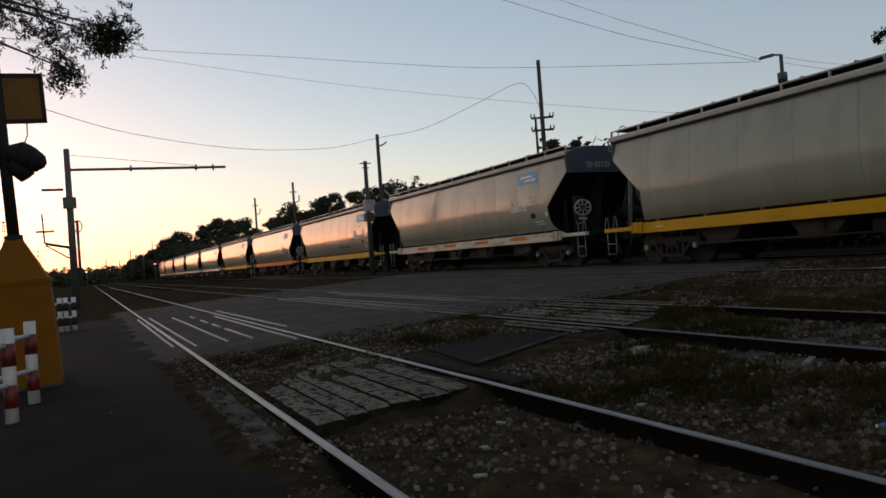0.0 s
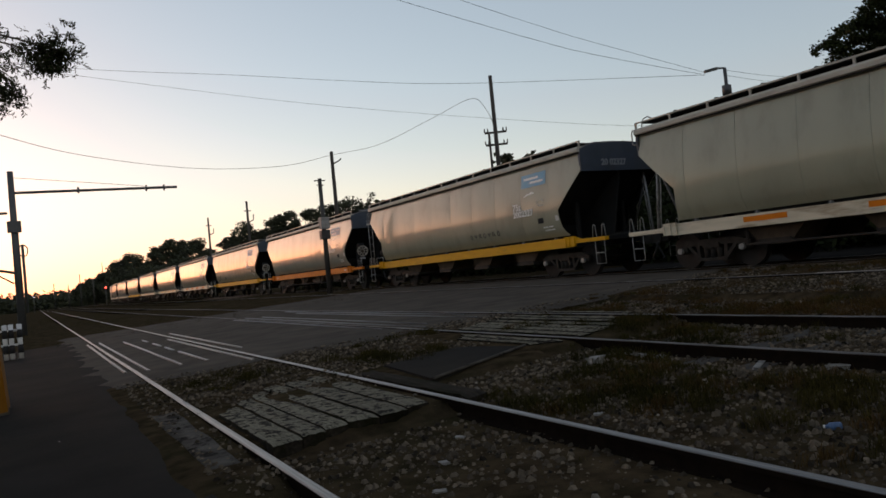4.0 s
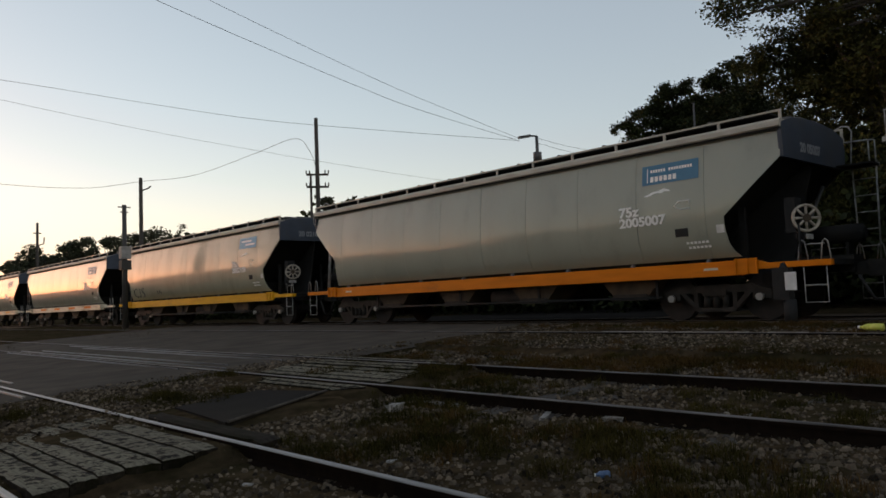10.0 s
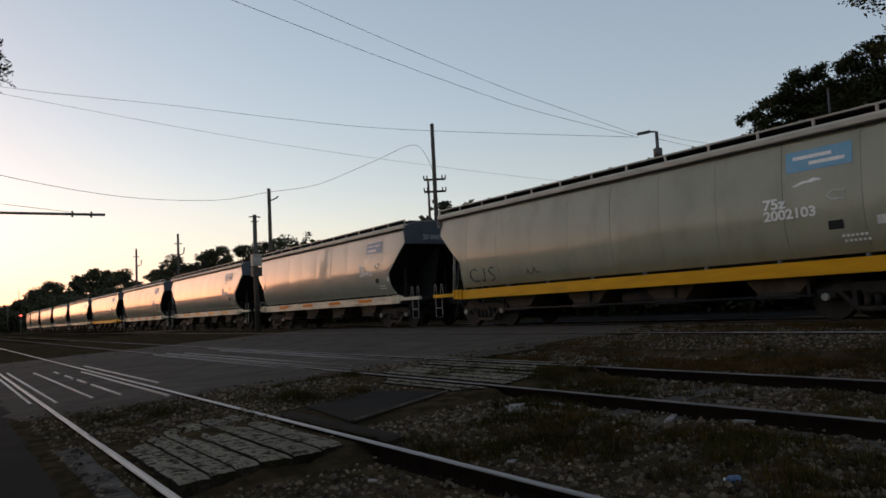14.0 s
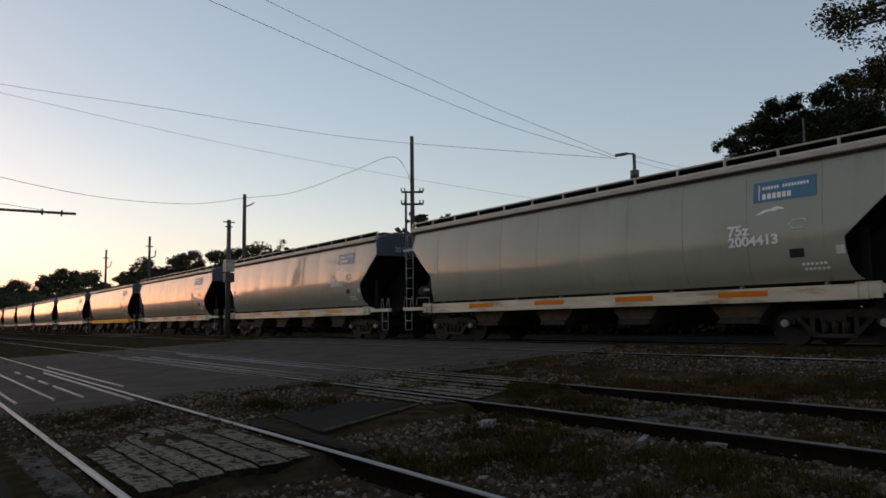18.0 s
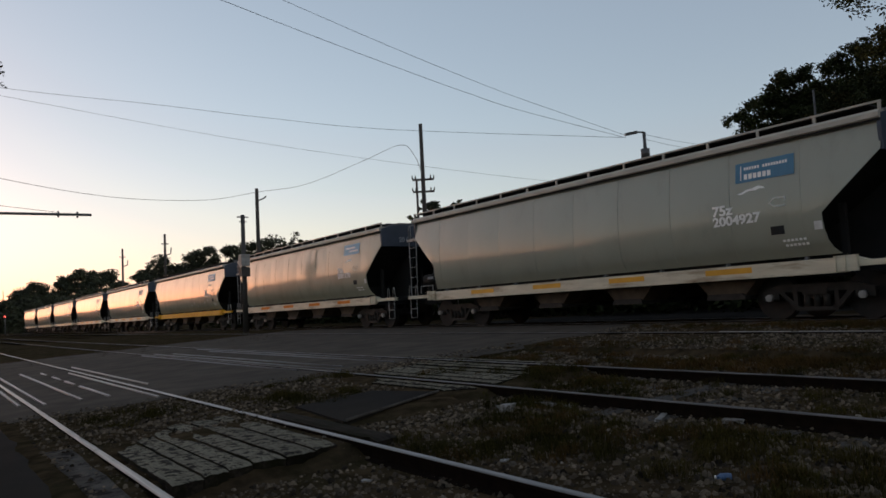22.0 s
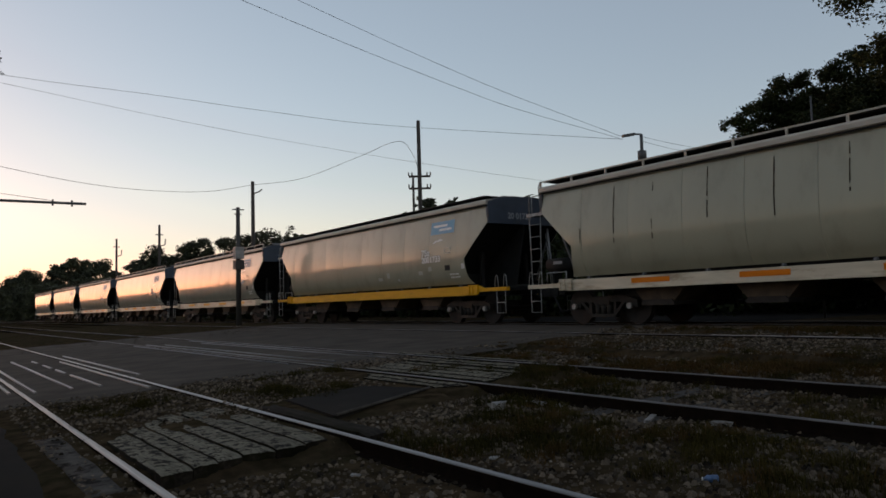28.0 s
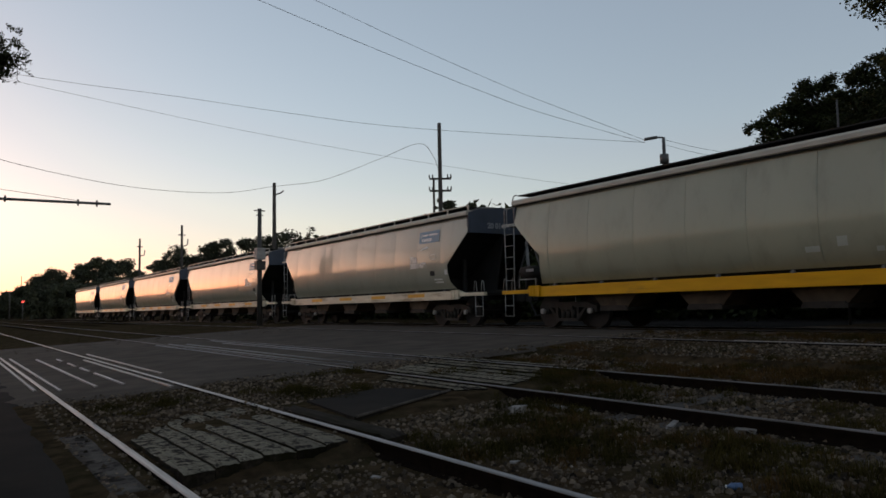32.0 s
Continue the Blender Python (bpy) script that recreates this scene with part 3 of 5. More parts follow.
def side_panel(side, a, b, cut, tilt=0.0):
    """One curved sheet of the side from a to b along the wagon; cut: -1 or 1 where it is an end sheet; tilt: how far one edge stands out."""
    bm = bmesh.new()
    cols = 6
    nz = len(ZS)

    def layer(depth):
        rows = []
        for z in ZS:
            lo = -side_end(z) if cut < 0 else a + .0035
            hi = side_end(z) if cut > 0 else b - .0035
            x = side_x(z) - depth
            rows.append([bm.verts.new((side * (x + .007 * math.sin(math.pi * i / cols) + tilt * (i / cols - .5)), lo + (hi - lo) * i / cols, z)) for i in range(cols + 1)])
        return rows

    face, outer, inner = layer(0), layer(0), layer(.02)
    for j in range(nz - 1):
        for i in range(cols):
            q = (face[j][i], face[j][i + 1], face[j + 1][i + 1], face[j + 1][i])
            bm.faces.new(q if side > 0 else q[::-1]).smooth = True
            q = (inner[j][i], inner[j + 1][i], inner[j + 1][i + 1], inner[j][i + 1])
            bm.faces.new(q if side > 0 else q[::-1]).material_index = 1
        for i in (0, cols):
            q = (outer[j][i], outer[j + 1][i], inner[j + 1][i], inner[j][i])
            bm.faces.new(q if (side > 0) == (i == 0) else q[::-1])
    for j in (0, nz - 1):
        for i in range(cols):
            bm.faces.new((outer[j][i], inner[j][i], inner[j][i + 1], outer[j][i + 1]))
    return bm


def bogie_frame(side):
    """A cast side frame with its two window openings, spring nest and axle boxes."""
    bm = bmesh.new()
    s = side * 1.02
    a, b = s - .06, s + .06
    prism(bm, ((-1.15, .42), (-1.15, .60), (-.75, .72), (.75, .72), (1.15, .60), (1.15, .42), (.78, .42), (.78, .56), (-.78, .56), (-.78, .42)), "x", a, b)
    prism(bm, ((-.78, .56), (-.66, .56), (-.30, .22), (-.42, .20)), "x", a, b)
    prism(bm, ((.78, .56), (.66, .56), (.30, .22), (.42, .20)), "x", a, b)
    box(bm, (s, 0, .22), (.13, .86, .08))
    for y in (-.42, .42):
        box(bm, (s, y, .42), (.13, .09, .36))
    for y in (-.2, 0, .2):
        tube(bm, (s, y, .26), (s, y, .5), .075, seg=8)
    box(bm, (s, 0, .56), (.2, .5, .12))
    return bm


def wagon():
    """A covered grain hopper on two bogies. It faces -y; its base is at the rail heads."""
    w = thing("grain_hopper_wagon", "pale grey covered grain hopper wagon rolling on the main line", "railway wagon", group="wagons of the grain train")
    n = 10
    rng = random.Random(77)
    for sgn in (-1, 1):                          # end slope sheets with a bulkhead and a centre web under them, coloured near-black for shade
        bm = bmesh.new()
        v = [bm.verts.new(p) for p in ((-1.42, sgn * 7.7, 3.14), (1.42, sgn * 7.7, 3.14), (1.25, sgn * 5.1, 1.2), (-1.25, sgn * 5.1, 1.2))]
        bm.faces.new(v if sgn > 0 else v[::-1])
        sl = part("slope_sheet", bm, M["steel_black"], w, "sloping end sheet, its shade put into a near-black colour")
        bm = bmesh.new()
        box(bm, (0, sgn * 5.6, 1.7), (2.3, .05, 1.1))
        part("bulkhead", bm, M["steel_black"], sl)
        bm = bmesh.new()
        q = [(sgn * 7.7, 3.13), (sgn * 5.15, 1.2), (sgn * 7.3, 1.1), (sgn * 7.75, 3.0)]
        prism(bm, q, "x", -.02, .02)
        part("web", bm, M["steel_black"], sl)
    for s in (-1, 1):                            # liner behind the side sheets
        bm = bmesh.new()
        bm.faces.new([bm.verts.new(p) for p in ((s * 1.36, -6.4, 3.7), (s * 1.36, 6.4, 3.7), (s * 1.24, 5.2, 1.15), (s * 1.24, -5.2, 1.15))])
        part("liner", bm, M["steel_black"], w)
    for s in (-1, 1):
        for i in range(n):
            a, b = -HALF + 2 * HALF * i / n, -HALF + 2 * HALF * (i + 1) / n
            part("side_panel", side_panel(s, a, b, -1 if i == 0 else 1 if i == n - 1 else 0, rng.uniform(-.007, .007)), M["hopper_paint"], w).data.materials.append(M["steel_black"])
        bm = bmesh.new()
        prism(bm, ((s * 1.30, 3.70), (s * 1.56, 3.70), (s * 1.585, 3.72), (s * 1.585, 3.81), (s * 1.54, 3.86), (s * 1.30, 3.86)), "y", -HALF, HALF)
        part("roof_trim", bm, M["roof_trim"], w, "pale edge strip of the roof")
        # black strip that draws the shadow line below the trim
        bm = bmesh.new()
        prism(bm, ((s * 1.52, 3.665), (s * 1.545, 3.665), (s * 1.545, 3.70), (s * 1.52, 3.70)), "y", -HALF, HALF)
        part("drip_edge", bm, M["steel_black"], w)
    bm = bmesh.new()
    prism(bm, [(1.5, 3.84), (1.1, 3.95), (.5, 4.02), (-.5, 4.02), (-1.1, 3.95), (-1.5, 3.84), (-1.3, 3.75), (1.3, 3.75)], "y", -7.8, 7.8)
    part("roof", bm, M["roof_grey"], w)
    for sgn in (-1, 1):                          # end caps under the roof
        bm = bmesh.new()
        prism(bm, ((-1.50, 3.11), (1.50, 3.11), (1.53, 3.55), (1.5, 3.8), (1.0, 3.94), (0, 4.0), (-1.0, 3.94), (-1.5, 3.8), (-1.53, 3.55)), "y", sgn * 7.78, sgn * 7.86)
        cap = part("end_cap", bm, M["end_cap"], w, "blue-grey upper end plate")
    # running boards on the roof: posts and long boards, and the hatch trough
    for s in (-1, 1):
        bm = bmesh.new()
        box(bm, (s * 1.18, 0, 3.985), (.58, 15.3, .03))
        part("running_board", bm, M["steel_black"], w, "dark roof running board")
        bm = bmesh.new()
        box(bm, (s * 1.49, 0, 4.01), (.03, 15.74, .035))
        part("board_edge", bm, M["roof_trim"], w)
        for i in range(14):
            bm = bmesh.new()
            box(bm, (s * 1.49, -7.84 + 1.206 * i, 3.93), (.04, .05, .16))
            part("board_post", bm, M["roof_trim"], w)
    bm = bmesh.new()
    prism(bm, ((-.42, 4.0), (.42, 4.0), (.36, 4.12), (-.36, 4.12)), "y", -7.2, 7.2)
    part("hatch", bm, M["roof_grey"], w, "long loading hatch cover")
    for i in range(11):
        bm = bmesh.new()
        tube(bm, (-.5, -6.5 + 1.3 * i, 4.14), (.5, -6.5 + 1.3 * i, 4.14), .05)
        box(bm, (-1.05, -6.4 + 1.3 * i, 4.07), (.4, .24, .05), Matrix.Rotation(.25, 3, 'X'))
        part("hatch_clamp", bm, M["roof_grey"], w)
    # side sills
    for s in (-1, 1):
        bm = bmesh.new()
        x0, x1 = (s * 1.34, s * 1.47)
        pts = ((-8.55, .93), (-8.55, 1.04), (-7.4, 1.04), (-7.15, 1.12), (7.15, 1.12), (7.4, 1.04), (8.55, 1.04), (8.55, .93), (7.15, .93), (6.95, .83), (-6.95, .83), (-7.15, .93))
        prism(bm, pts, "x", min(x0, x1), max(x0, x1))
        soften(bm, 0.008)
        part("side_sill", bm, M["yellow"], w, "painted steel side sill")
        for y in (-7.0, 7.0):                    # ribbed jacking pad in the sill's colour
            bm = bmesh.new()
            box(bm, (s * 1.475, y, 1.0), (.05, .42, .3))
            part("jacking_pad", bm, M["yellow"], w)
            pad_ = w.children[-1]
            for d in (-.21, -.03, .2):
                bm = bmesh.new()
                box(bm, (s * 1.505, y + d, 1.0), (.05, .03, .3))
                part("rib", bm, M["yellow"], pad_)
        for i in range(8):
            y = -6.2 + 12.4 * i / 7
            bm = bmesh.new()
            prism(bm, ((s * 1.34, 1.11), (s * 1.46, 1.11), (s * 1.45, 1.15), (s * 1.43, 1.19), (s * 1.37, 1.19)), "y", y - .03, y + .03)
            part("sill_bracket", bm, M["roof_grey"], w)
    bm = bmesh.new()
    box(bm, (0, 0, .98), (.5, 17.0, .32))
    box(bm, (0, 7.9, 1.0), (2.7, 1.2, .1))
    box(bm, (0, -7.9, 1.0), (2.7, 1.2, .1))
    for y in (-6.1, 6.1):
        box(bm, (0, y, .92), (2.6, .5, .22))
        for x in (-.9, .9):
            box(bm, (x, y * 1.1, 1.6), (.1, .12, 1.3))
    part("underframe", bm, M["steel_black"], w)
    for i in range(4):                           # discharge chutes
        y = -4.2 + 2.8 * i
        for s in (-1, 1):
            bm = bmesh.new()
            prism(bm, ((y - 1.05, 1.14), (y + 1.05, 1.14), (y + .42, .52), (y - .42, .52)), "x", min(s * .3, s * 1.2), max(s * .3, s * 1.2))
            ch = part("chute", bm, M["chute"], w, "rust-brown discharge chute")
            bm = bmesh.new()
            prism(bm, ((y - .48, .46), (y + .48, .46), (y + .48, .52), (y + .40, .58), (y - .40, .58), (y - .48, .52)), "x", min(s * .28, s * 1.26), max(s * .28, s * 1.26))
            part("chute_gate", bm, M["bogie"], ch)
    bm = bmesh.new()
    tube(bm, (-1.25, -5.0, .5), (-1.25, 5.0, .5), .025, seg=6)
    tube(bm, (-.95, -1.4, .62), (-.95, .2, .62), .16, seg=10)
    box(bm, (-1.05, 1.7, .62), (.2, .5, .3))
    for y in (-4.9, -1.6, 1.2, 4.9):
        box(bm, (-1.25, y, .7), (.04, .06, .45))
    part("brake_gear", bm, M["steel_black"], w, "dark brake rods and cylinder")
    # ends
    for sgn in (-1, 1):
        bm = bmesh.new()
        box(bm, (0, sgn * 8.62, .88), (.26, .34, .24))
        box(bm, (0, sgn * 8.86, .88), (.34, .3, .3))
        part("coupler", bm, M["bogie"], w)
        bm = bmesh.new()
        rod(bm, [(-.35, sgn * 8.6, .75), (-.38, sgn * 8.85, .35), (-.2, sgn * 8.98, .3)], .03)
        part("brake_hose", bm, M["cable"], w)
    for sx in (-1, 1):
        for sgn in (-1, 1):                      # steps below and grab loops above each corner
            x = sx * 1.43
            bm = bmesh.new()
            ya, yb = sgn * 8.05, sgn * 8.45
            rod(bm, [(x, ya, .95), (x, ya, .33), (x, yb, .33), (x, yb, .95)], .012)
            part("step", bm, M["pale_metal"], w, "pale steel foot step")
            stp = w.children[-1]
            bm = bmesh.new()
            rod(bm, [(x, ya, .62), (x, yb, .62)], .012)
            part("tread", bm, M["pale_metal"], stp)
            for y in (ya, yb):
                bm = bmesh.new()
                rod(bm, [(x, y - .09, 1.03), (x, y - .045, 1.38), (x, y, 1.42), (x, y + .045, 1.38), (x, y + .09, 1.03)], .012)
                part("grab_iron", bm, M["pale_metal"], w)
    # the end with the brake wheel: ladder, platform and rails at the far corner
    x = 1.36
    bm = bmesh.new()
    tube(bm, (x, -8.08, 1.0), (x, -8.04, 3.1), .017, seg=6)
    part("ladder", bm, M["pale_metal"], w, "pale steel end ladder")
    lad = w.children[-1]
    bm = bmesh.new()
    tube(bm, (x, -8.46, 1.0), (x, -8.5, 3.1), .017, seg=6)
    part("stile", bm, M["pale_metal"], lad)
    for i in range(5):
        bm = bmesh.new()
        z = 1.36 + .37 * i
        tube(bm, (x, -8.06, z), (x, -8.48, z), .012, seg=6)
        part("rung", bm, M["pale_metal"], lad)
    bm = bmesh.new()
    box(bm, (x - .2, -8.22, 3.13), (.5, .66, .035))
    part("platform", bm, M["steel_black"], w, "small dark end platform")
    plat = w.children[-1]
    bm = bmesh.new()
    box(bm, (x + .06, -8.22, 3.13), (.02, .66, .09))
    part("kick_strip", bm, M["pale_metal"], plat)
    bm = bmesh.new()
    rod(bm, [(x, -8.5, 3.15), (x, -8.5, 3.66), (x, -8.38, 3.68), (x, -7.9, 3.7)], .017)
    part("handrail", bm, M["pale_metal"], w)
    bm = bmesh.new()
    rod(bm, [(x, -8.38, 3.15), (x, -8.38, 3.67)], .015)
    part("handrail", bm, M["pale_metal"], w)
    bm = bmesh.new()
    rod(bm, [(x, -8.02, 3.15), (x, -8.08, 3.9), (x, -8.02, 4.02), (x, -7.9, 4.05), (x, -7.78, 4.0)], .017)
    part("handrail", bm, M["pale_metal"], w)
    bm = bmesh.new()
    for p, q, r1, r2 in ((-8.42, -8.36, .1, .2), (-8.36, -7.4, .2, .2), (-7.4, -7.34, .2, .1)):
        tube(bm, (.75, p, 1.62), (.75, q, 1.62), r1, r2, seg=14)
    part("air_tank", bm, M["steel_black"], w, "black compressed air tank on the end deck")
    tank = w.children[-1]
    for y in (-8.1, -7.6):
        bm = bmesh.new()
        box(bm, (.75, y, 1.23), (.3, .06, .42))
        part("saddle", bm, M["steel_black"], tank)
    bm = bmesh.new()
    box(bm, (.95, -7.85, 1.67), (.012, .34, .09))
    part("tank_label", bm, M["number_grey"], tank)
    bm = bmesh.new()
    rod(bm, [(1.36, -7.1, 1.1), (1.36, -7.1, 1.36), (1.36, -7.85, 1.36), (1.36, -7.85, 1.1)], .02)
    part("deck_rail", bm, M["pale_metal"], w)
    bm = bmesh.new()
    rod(bm, [(-1.38, -8.08, 1.34), (-1.38, -8.42, 1.34)], .014)
    part("deck_rail", bm, M["pale_metal"], w)
    bm = bmesh.new()
    box(bm, (-1.2, -8.1, 1.5), (.3, .02, .1))
    part("notice_plate", bm, M["pale_metal"], w)
    # the other end: hoops at the roof corner and two upright pipes
    for x, pts in ((-1.46, ((7.8, 3.84), (8.0, 3.86), (8.05, 3.8), (8.05, 3.5), (7.99, 3.46), (7.84, 3.46))), (-1.1, ((7.6, 4.0), (7.68, 4.14), (7.8, 4.2), (7.95, 4.16), (8.02, 4.02), (8.03, 3.62), (7.86, 3.55)))):
        bm = bmesh.new()
        rod(bm, [(x, y, z) for y, z in pts], .017)
        part("grab_hoop", bm, M["pale_metal"], w)
    for x, y, r in ((-1.12, 7.78, .034), (-.95, 7.95, .018), (-1.2, 7.6, .018)):
        bm = bmesh.new()
        tube(bm, (x, y, 1.02), (x, y - .2, 3.05 if r > .02 else 2.9), r, seg=8)
        part("pipe", bm, M["pale_metal"], w)
    for sgn, s in ((-1, 1), (1, -1)):            # raking struts under the slope sheets
        bm = bmesh.new()
        tube(bm, (s * 1.2, sgn * 7.5, 2.78), (s * 1.22, sgn * 6.85, 1.3), .04, seg=6)
        part("strut", bm, M["roof_grey"], w)
    # brake wheel at the leading end
    wheel = bmesh.new()
    c = Vector((-1.14, -8.04, 1.87))
    for i in range(18):
        a, b = math.tau * i / 18, math.tau * (i + 1) / 18
        tube(wheel, c + Vector((.255 * math.cos(a), 0, .255 * math.sin(a))), c + Vector((.255 * math.cos(b), 0, .255 * math.sin(b))), .03, seg=6, caps=False)
    for i in range(8):
        a = math.tau * i / 8
        tube(wheel, c, c + Vector((.26 * math.cos(a), 0, .26 * math.sin(a))), .026, seg=6)
    rake = Matrix.Rotation(radians(-40), 3, "Z")    # the wheel faces outwards
    bmesh.ops.rotate(wheel, cent=c, matrix=rake, verts=wheel.verts)
    bw = part("brake_wheel", wheel, M["wheel_cream"], w, "pale eight-spoked hand brake wheel")
    bm = bmesh.new()
    disc(bm, c, rake @ Vector((0, 1, 0)), .075, .09, 12)
    part("hub", bm, M["chute"], bw)
    bm = bmesh.new()
    box(bm, (-1.12, -7.8, 1.95), (.3, .2, .7))
    box(bm, (-1.28, -7.95, 1.52), (.26, .03, .1))
    tube(bm, (-1.45, -8.02, 1.05), (-1.45, -8.02, 1.75), .02, seg=6)
    part("brake_stand", bm, M["steel_black"], w)
    # bogies
    for sgn in (-1, 1):
        for s in (-1, 1):
            f = part("bogie_frame", bogie_frame(s), M["bogie"], w, "dark cast bogie side frame")
            f.matrix_basis = Matrix.Translation((0, sgn * 6.1, 0))
        bm = bmesh.new()
        box(bm, (0, sgn * 6.1, .56), (2.1, .36, .24))
        part("bolster", bm, M["bogie"], w)
        for d in (-.95, .95):
            bm = bmesh.new()
            for s in (-1, 1):
                disc(bm, (s * .80, 0, 0), (1, 0, 0), .46, .12, 24)
                disc(bm, (s * .735, 0, 0), (1, 0, 0), .485, .03, 24)
            tube(bm, (-1.1, 0, 0), (1.1, 0, 0), .075, seg=10)
            ws = part("wheelset", bm, M["wheel_steel"], w, "rusty steel wheels on their axle")
            ws.matrix_basis = Matrix.Translation((0, sgn * 6.1 + d, .46))
            for s in (-1, 1):
                bm = bmesh.new()
                disc(bm, (s * 1.13, 0, 0), (1, 0, 0), .075, .1, 8)
                part("axle_cap", bm, M["relay_white"], ws)
    for ob in w.children_recursive:
        if not (ob.name.startswith(("wheelset", "bogie_frame", "axle_cap", "bolster")) or ob.data is None):
            for v in ob.data.vertices:
                v.co.z = level(v.co.z)
                v.co.y *= 0.9975
    return w


def on_side(w, y, z, up=0.0):
    """A frame on the near side sheet at y, z: text runs towards the leading end."""
    x = -side_x(z) - 0.017
    lean = math.degrees(math.atan((side_x(z + .05) - side_x(z - .05)) / .1))
    return Matrix.Translation((x, y, level(z))) @ pose(0, 0, 0, 90, 0, -90) @ pose(0, 0, 0, lean, 0, 0)


def plate(w, y, z, wd, ht, material, name, label="", lift=0.0):
    bm = bmesh.new()
    n = 4
    rows = []
    for j in range(n + 1):
        zz = z + ht * j / n
        rows.append([bm.verts.new((-side_x(zz) - .013 - lift, yy, level(zz))) for yy in (y, y - wd)])
    for j in range(n):
        bm.faces.new((rows[j][0], rows[j][1], rows[j + 1][1], rows[j + 1][0]))
    return part(name, bm, material, w, label)


def stroke(w, pts, y, z, s, r=.012):
    """A sprayed line lying on the near side sheet."""
    bm = bmesh.new()
    rod(bm, [(-side_x(z + v * s) - .007, y - u * s, level(z + v * s)) for u, v in pts], r, 5)
    part("graffito", bm, M["scribble"], w, "hand-sprayed black line")


def patch(w, outline, y, z, material, name, label=""):
    """A flat painted shape on the near side sheet; outline: pairs of metres forwards and up."""
    bm = bmesh.new()
    bm.faces.new([bm.verts.new((-side_x(z + v) - .013, y - u, level(z + v))) for u, v in outline])
    return part(name, bm, material, w, label)


FLIP = pose(0, 0, 0, 0, 0, 180)                  # wagons that run ladder end last


def dress(w, number, new_logo, sill, graffiti="", prefix="75z", turned=False):
    """Painted marks of one wagon: emblem, running number, small texts, sill colour."""
    colour = M[{"yellow": "yellow", "orange": "orange"}.get(sill, "white_sill")]
    for ob in w.children_recursive:
        if ob.name.startswith(("side_sill", "jacking_pad", "rib")):
            ob.data = ob.data.copy()
            ob.data.materials[0] = colour
        elif new_logo and ob.name.startswith("side_panel"):
            ob.data = ob.data.copy()
            ob.data.materials[0] = M["hopper_grey"]
    if sill == "striped":
        for y in (-4.45, -1.6, 1.28, 4.2):
            bm = bmesh.new()
            box(bm, (-1.474, y, 1.06), (.006, 1.13, .12))
            part("stripe", bm, M["orange" if number[-1] in "30" else "amber"], w, "orange-yellow reflective stripe")
    elif not graffiti:
        for y in (-6.25, 6.1):
            bm = bmesh.new()
            box(bm, (-1.474, y, 1.03), (.006, .3, .045))
            part("sill_text", bm, M["white_sill"], w)
    if new_logo:
        p = plate(w, -4.86, 2.94, 1.3, .44, M["logo_new"], "emblem", "blue emblem panel with white bars")
        for k in range(16):                      # two lines of small and large bars
            if k != 6:
                plate(w, -5.06 - .061 * k, 3.21, .042, .065, M["lettering"], "emblem_bar", lift=.003).parent = p
        for k in range(6):
            plate(w, -5.06 - .105 * k, 3.0, .078, .12, M["lettering"], "emblem_bar", lift=.003).parent = p
        plate(w, -4.98, 2.99, .02, .33, M["lettering"], "emblem_bar", lift=.003).parent = p
    else:
        p = plate(w, -4.8, 2.99, 1.32, .44, M["logo_old"], "emblem", "faded light blue emblem panel with white bars")
        for z, wd, yy in ((3.24, .78, -4.95), (3.1, .7, -5.28)):
            plate(w, yy, z, wd, .075, M["lettering"], "emblem_bar", lift=.003).parent = p
    # running animal mark drawn as a plain swoosh, and an arrow shape
    patch(w, ((0, -.03), (.12, .01), (.2, .05), (.34, .06), (.46, .1), (.6, .06), (.62, .02), (.5, .03), (.42, 0), (.3, .01), (.2, -.01), (.1, -.05)), -4.9, 2.72, M["lettering"], "swoosh", "small white curved mark")
    bm = bmesh.new()
    rod(bm, [(-side_x(2.3 + v) - .008, -5.6 - u, level(2.3 + v)) for u, v in ((.34, 0), (.1, 0), (0, .09), (.1, .18), (.34, .18), (.34, .1))], .013, 5)
    part("arrow_mark", bm, M["lettering"], w)
    wide = Matrix.Diagonal((1.18, 1, 1, 1))
    letters(prefix, .29, M["lettering"], w, on_side(w, -4.27, 2.27) @ wide, label="white stencilled class number", bold=.035)
    letters(number, .27, M["lettering"], w, on_side(w, -4.27, 2.03) @ wide, label="white stencilled running number", bold=.035)
    plate(w, -5.58, 1.70, .29, .18, M["steel_black"], "data_plate", "small black data plate")
    plate(w, -6.48, 1.71, .16, .17, M["white"], "data_plate", "small white card holder")
    for k, z in enumerate((1.53, 1.43)):
        for j in range(6):
            plate(w, -5.8 - .03 * k - .085 * j, z, .06, .05, M["lettering"], "text_bar")
    cap = [o for o in w.children if o.name.startswith("end_cap")][1 if turned else 0]
    mark = letters(number[:2] + " " + number[2:], .25, M["number_grey"], cap, pose(-.75, -7.85, 3.2, 90), label="faded grey running number", bold=.045)
    if turned:
        mark.matrix_basis = FLIP @ mark.matrix_basis
    if graffiti == "cs":
        for pts, y in ((((.95, .85), (.6, 1), (.2, .85), (0, .5), (.15, .15), (.6, 0), (1.0, .1)), 6.17), (((.45, 1), (.5, .6), (.35, .1), (.15, .0), (0, .15)), 5.6), (((.75, .95), (.4, 1), (.1, .8), (.3, .55), (.65, .35), (.55, .05), (.1, 0)), 5.22)):
            stroke(w, pts, y, 1.36, .42, .02)
        stroke(w, ((0, .2), (.2, .6), (.4, .1), (.9, .2), (1.2, .7), (1.5, .1), (2.0, .3)), 3.4, 1.42, .3)
    elif graffiti == "arcs":
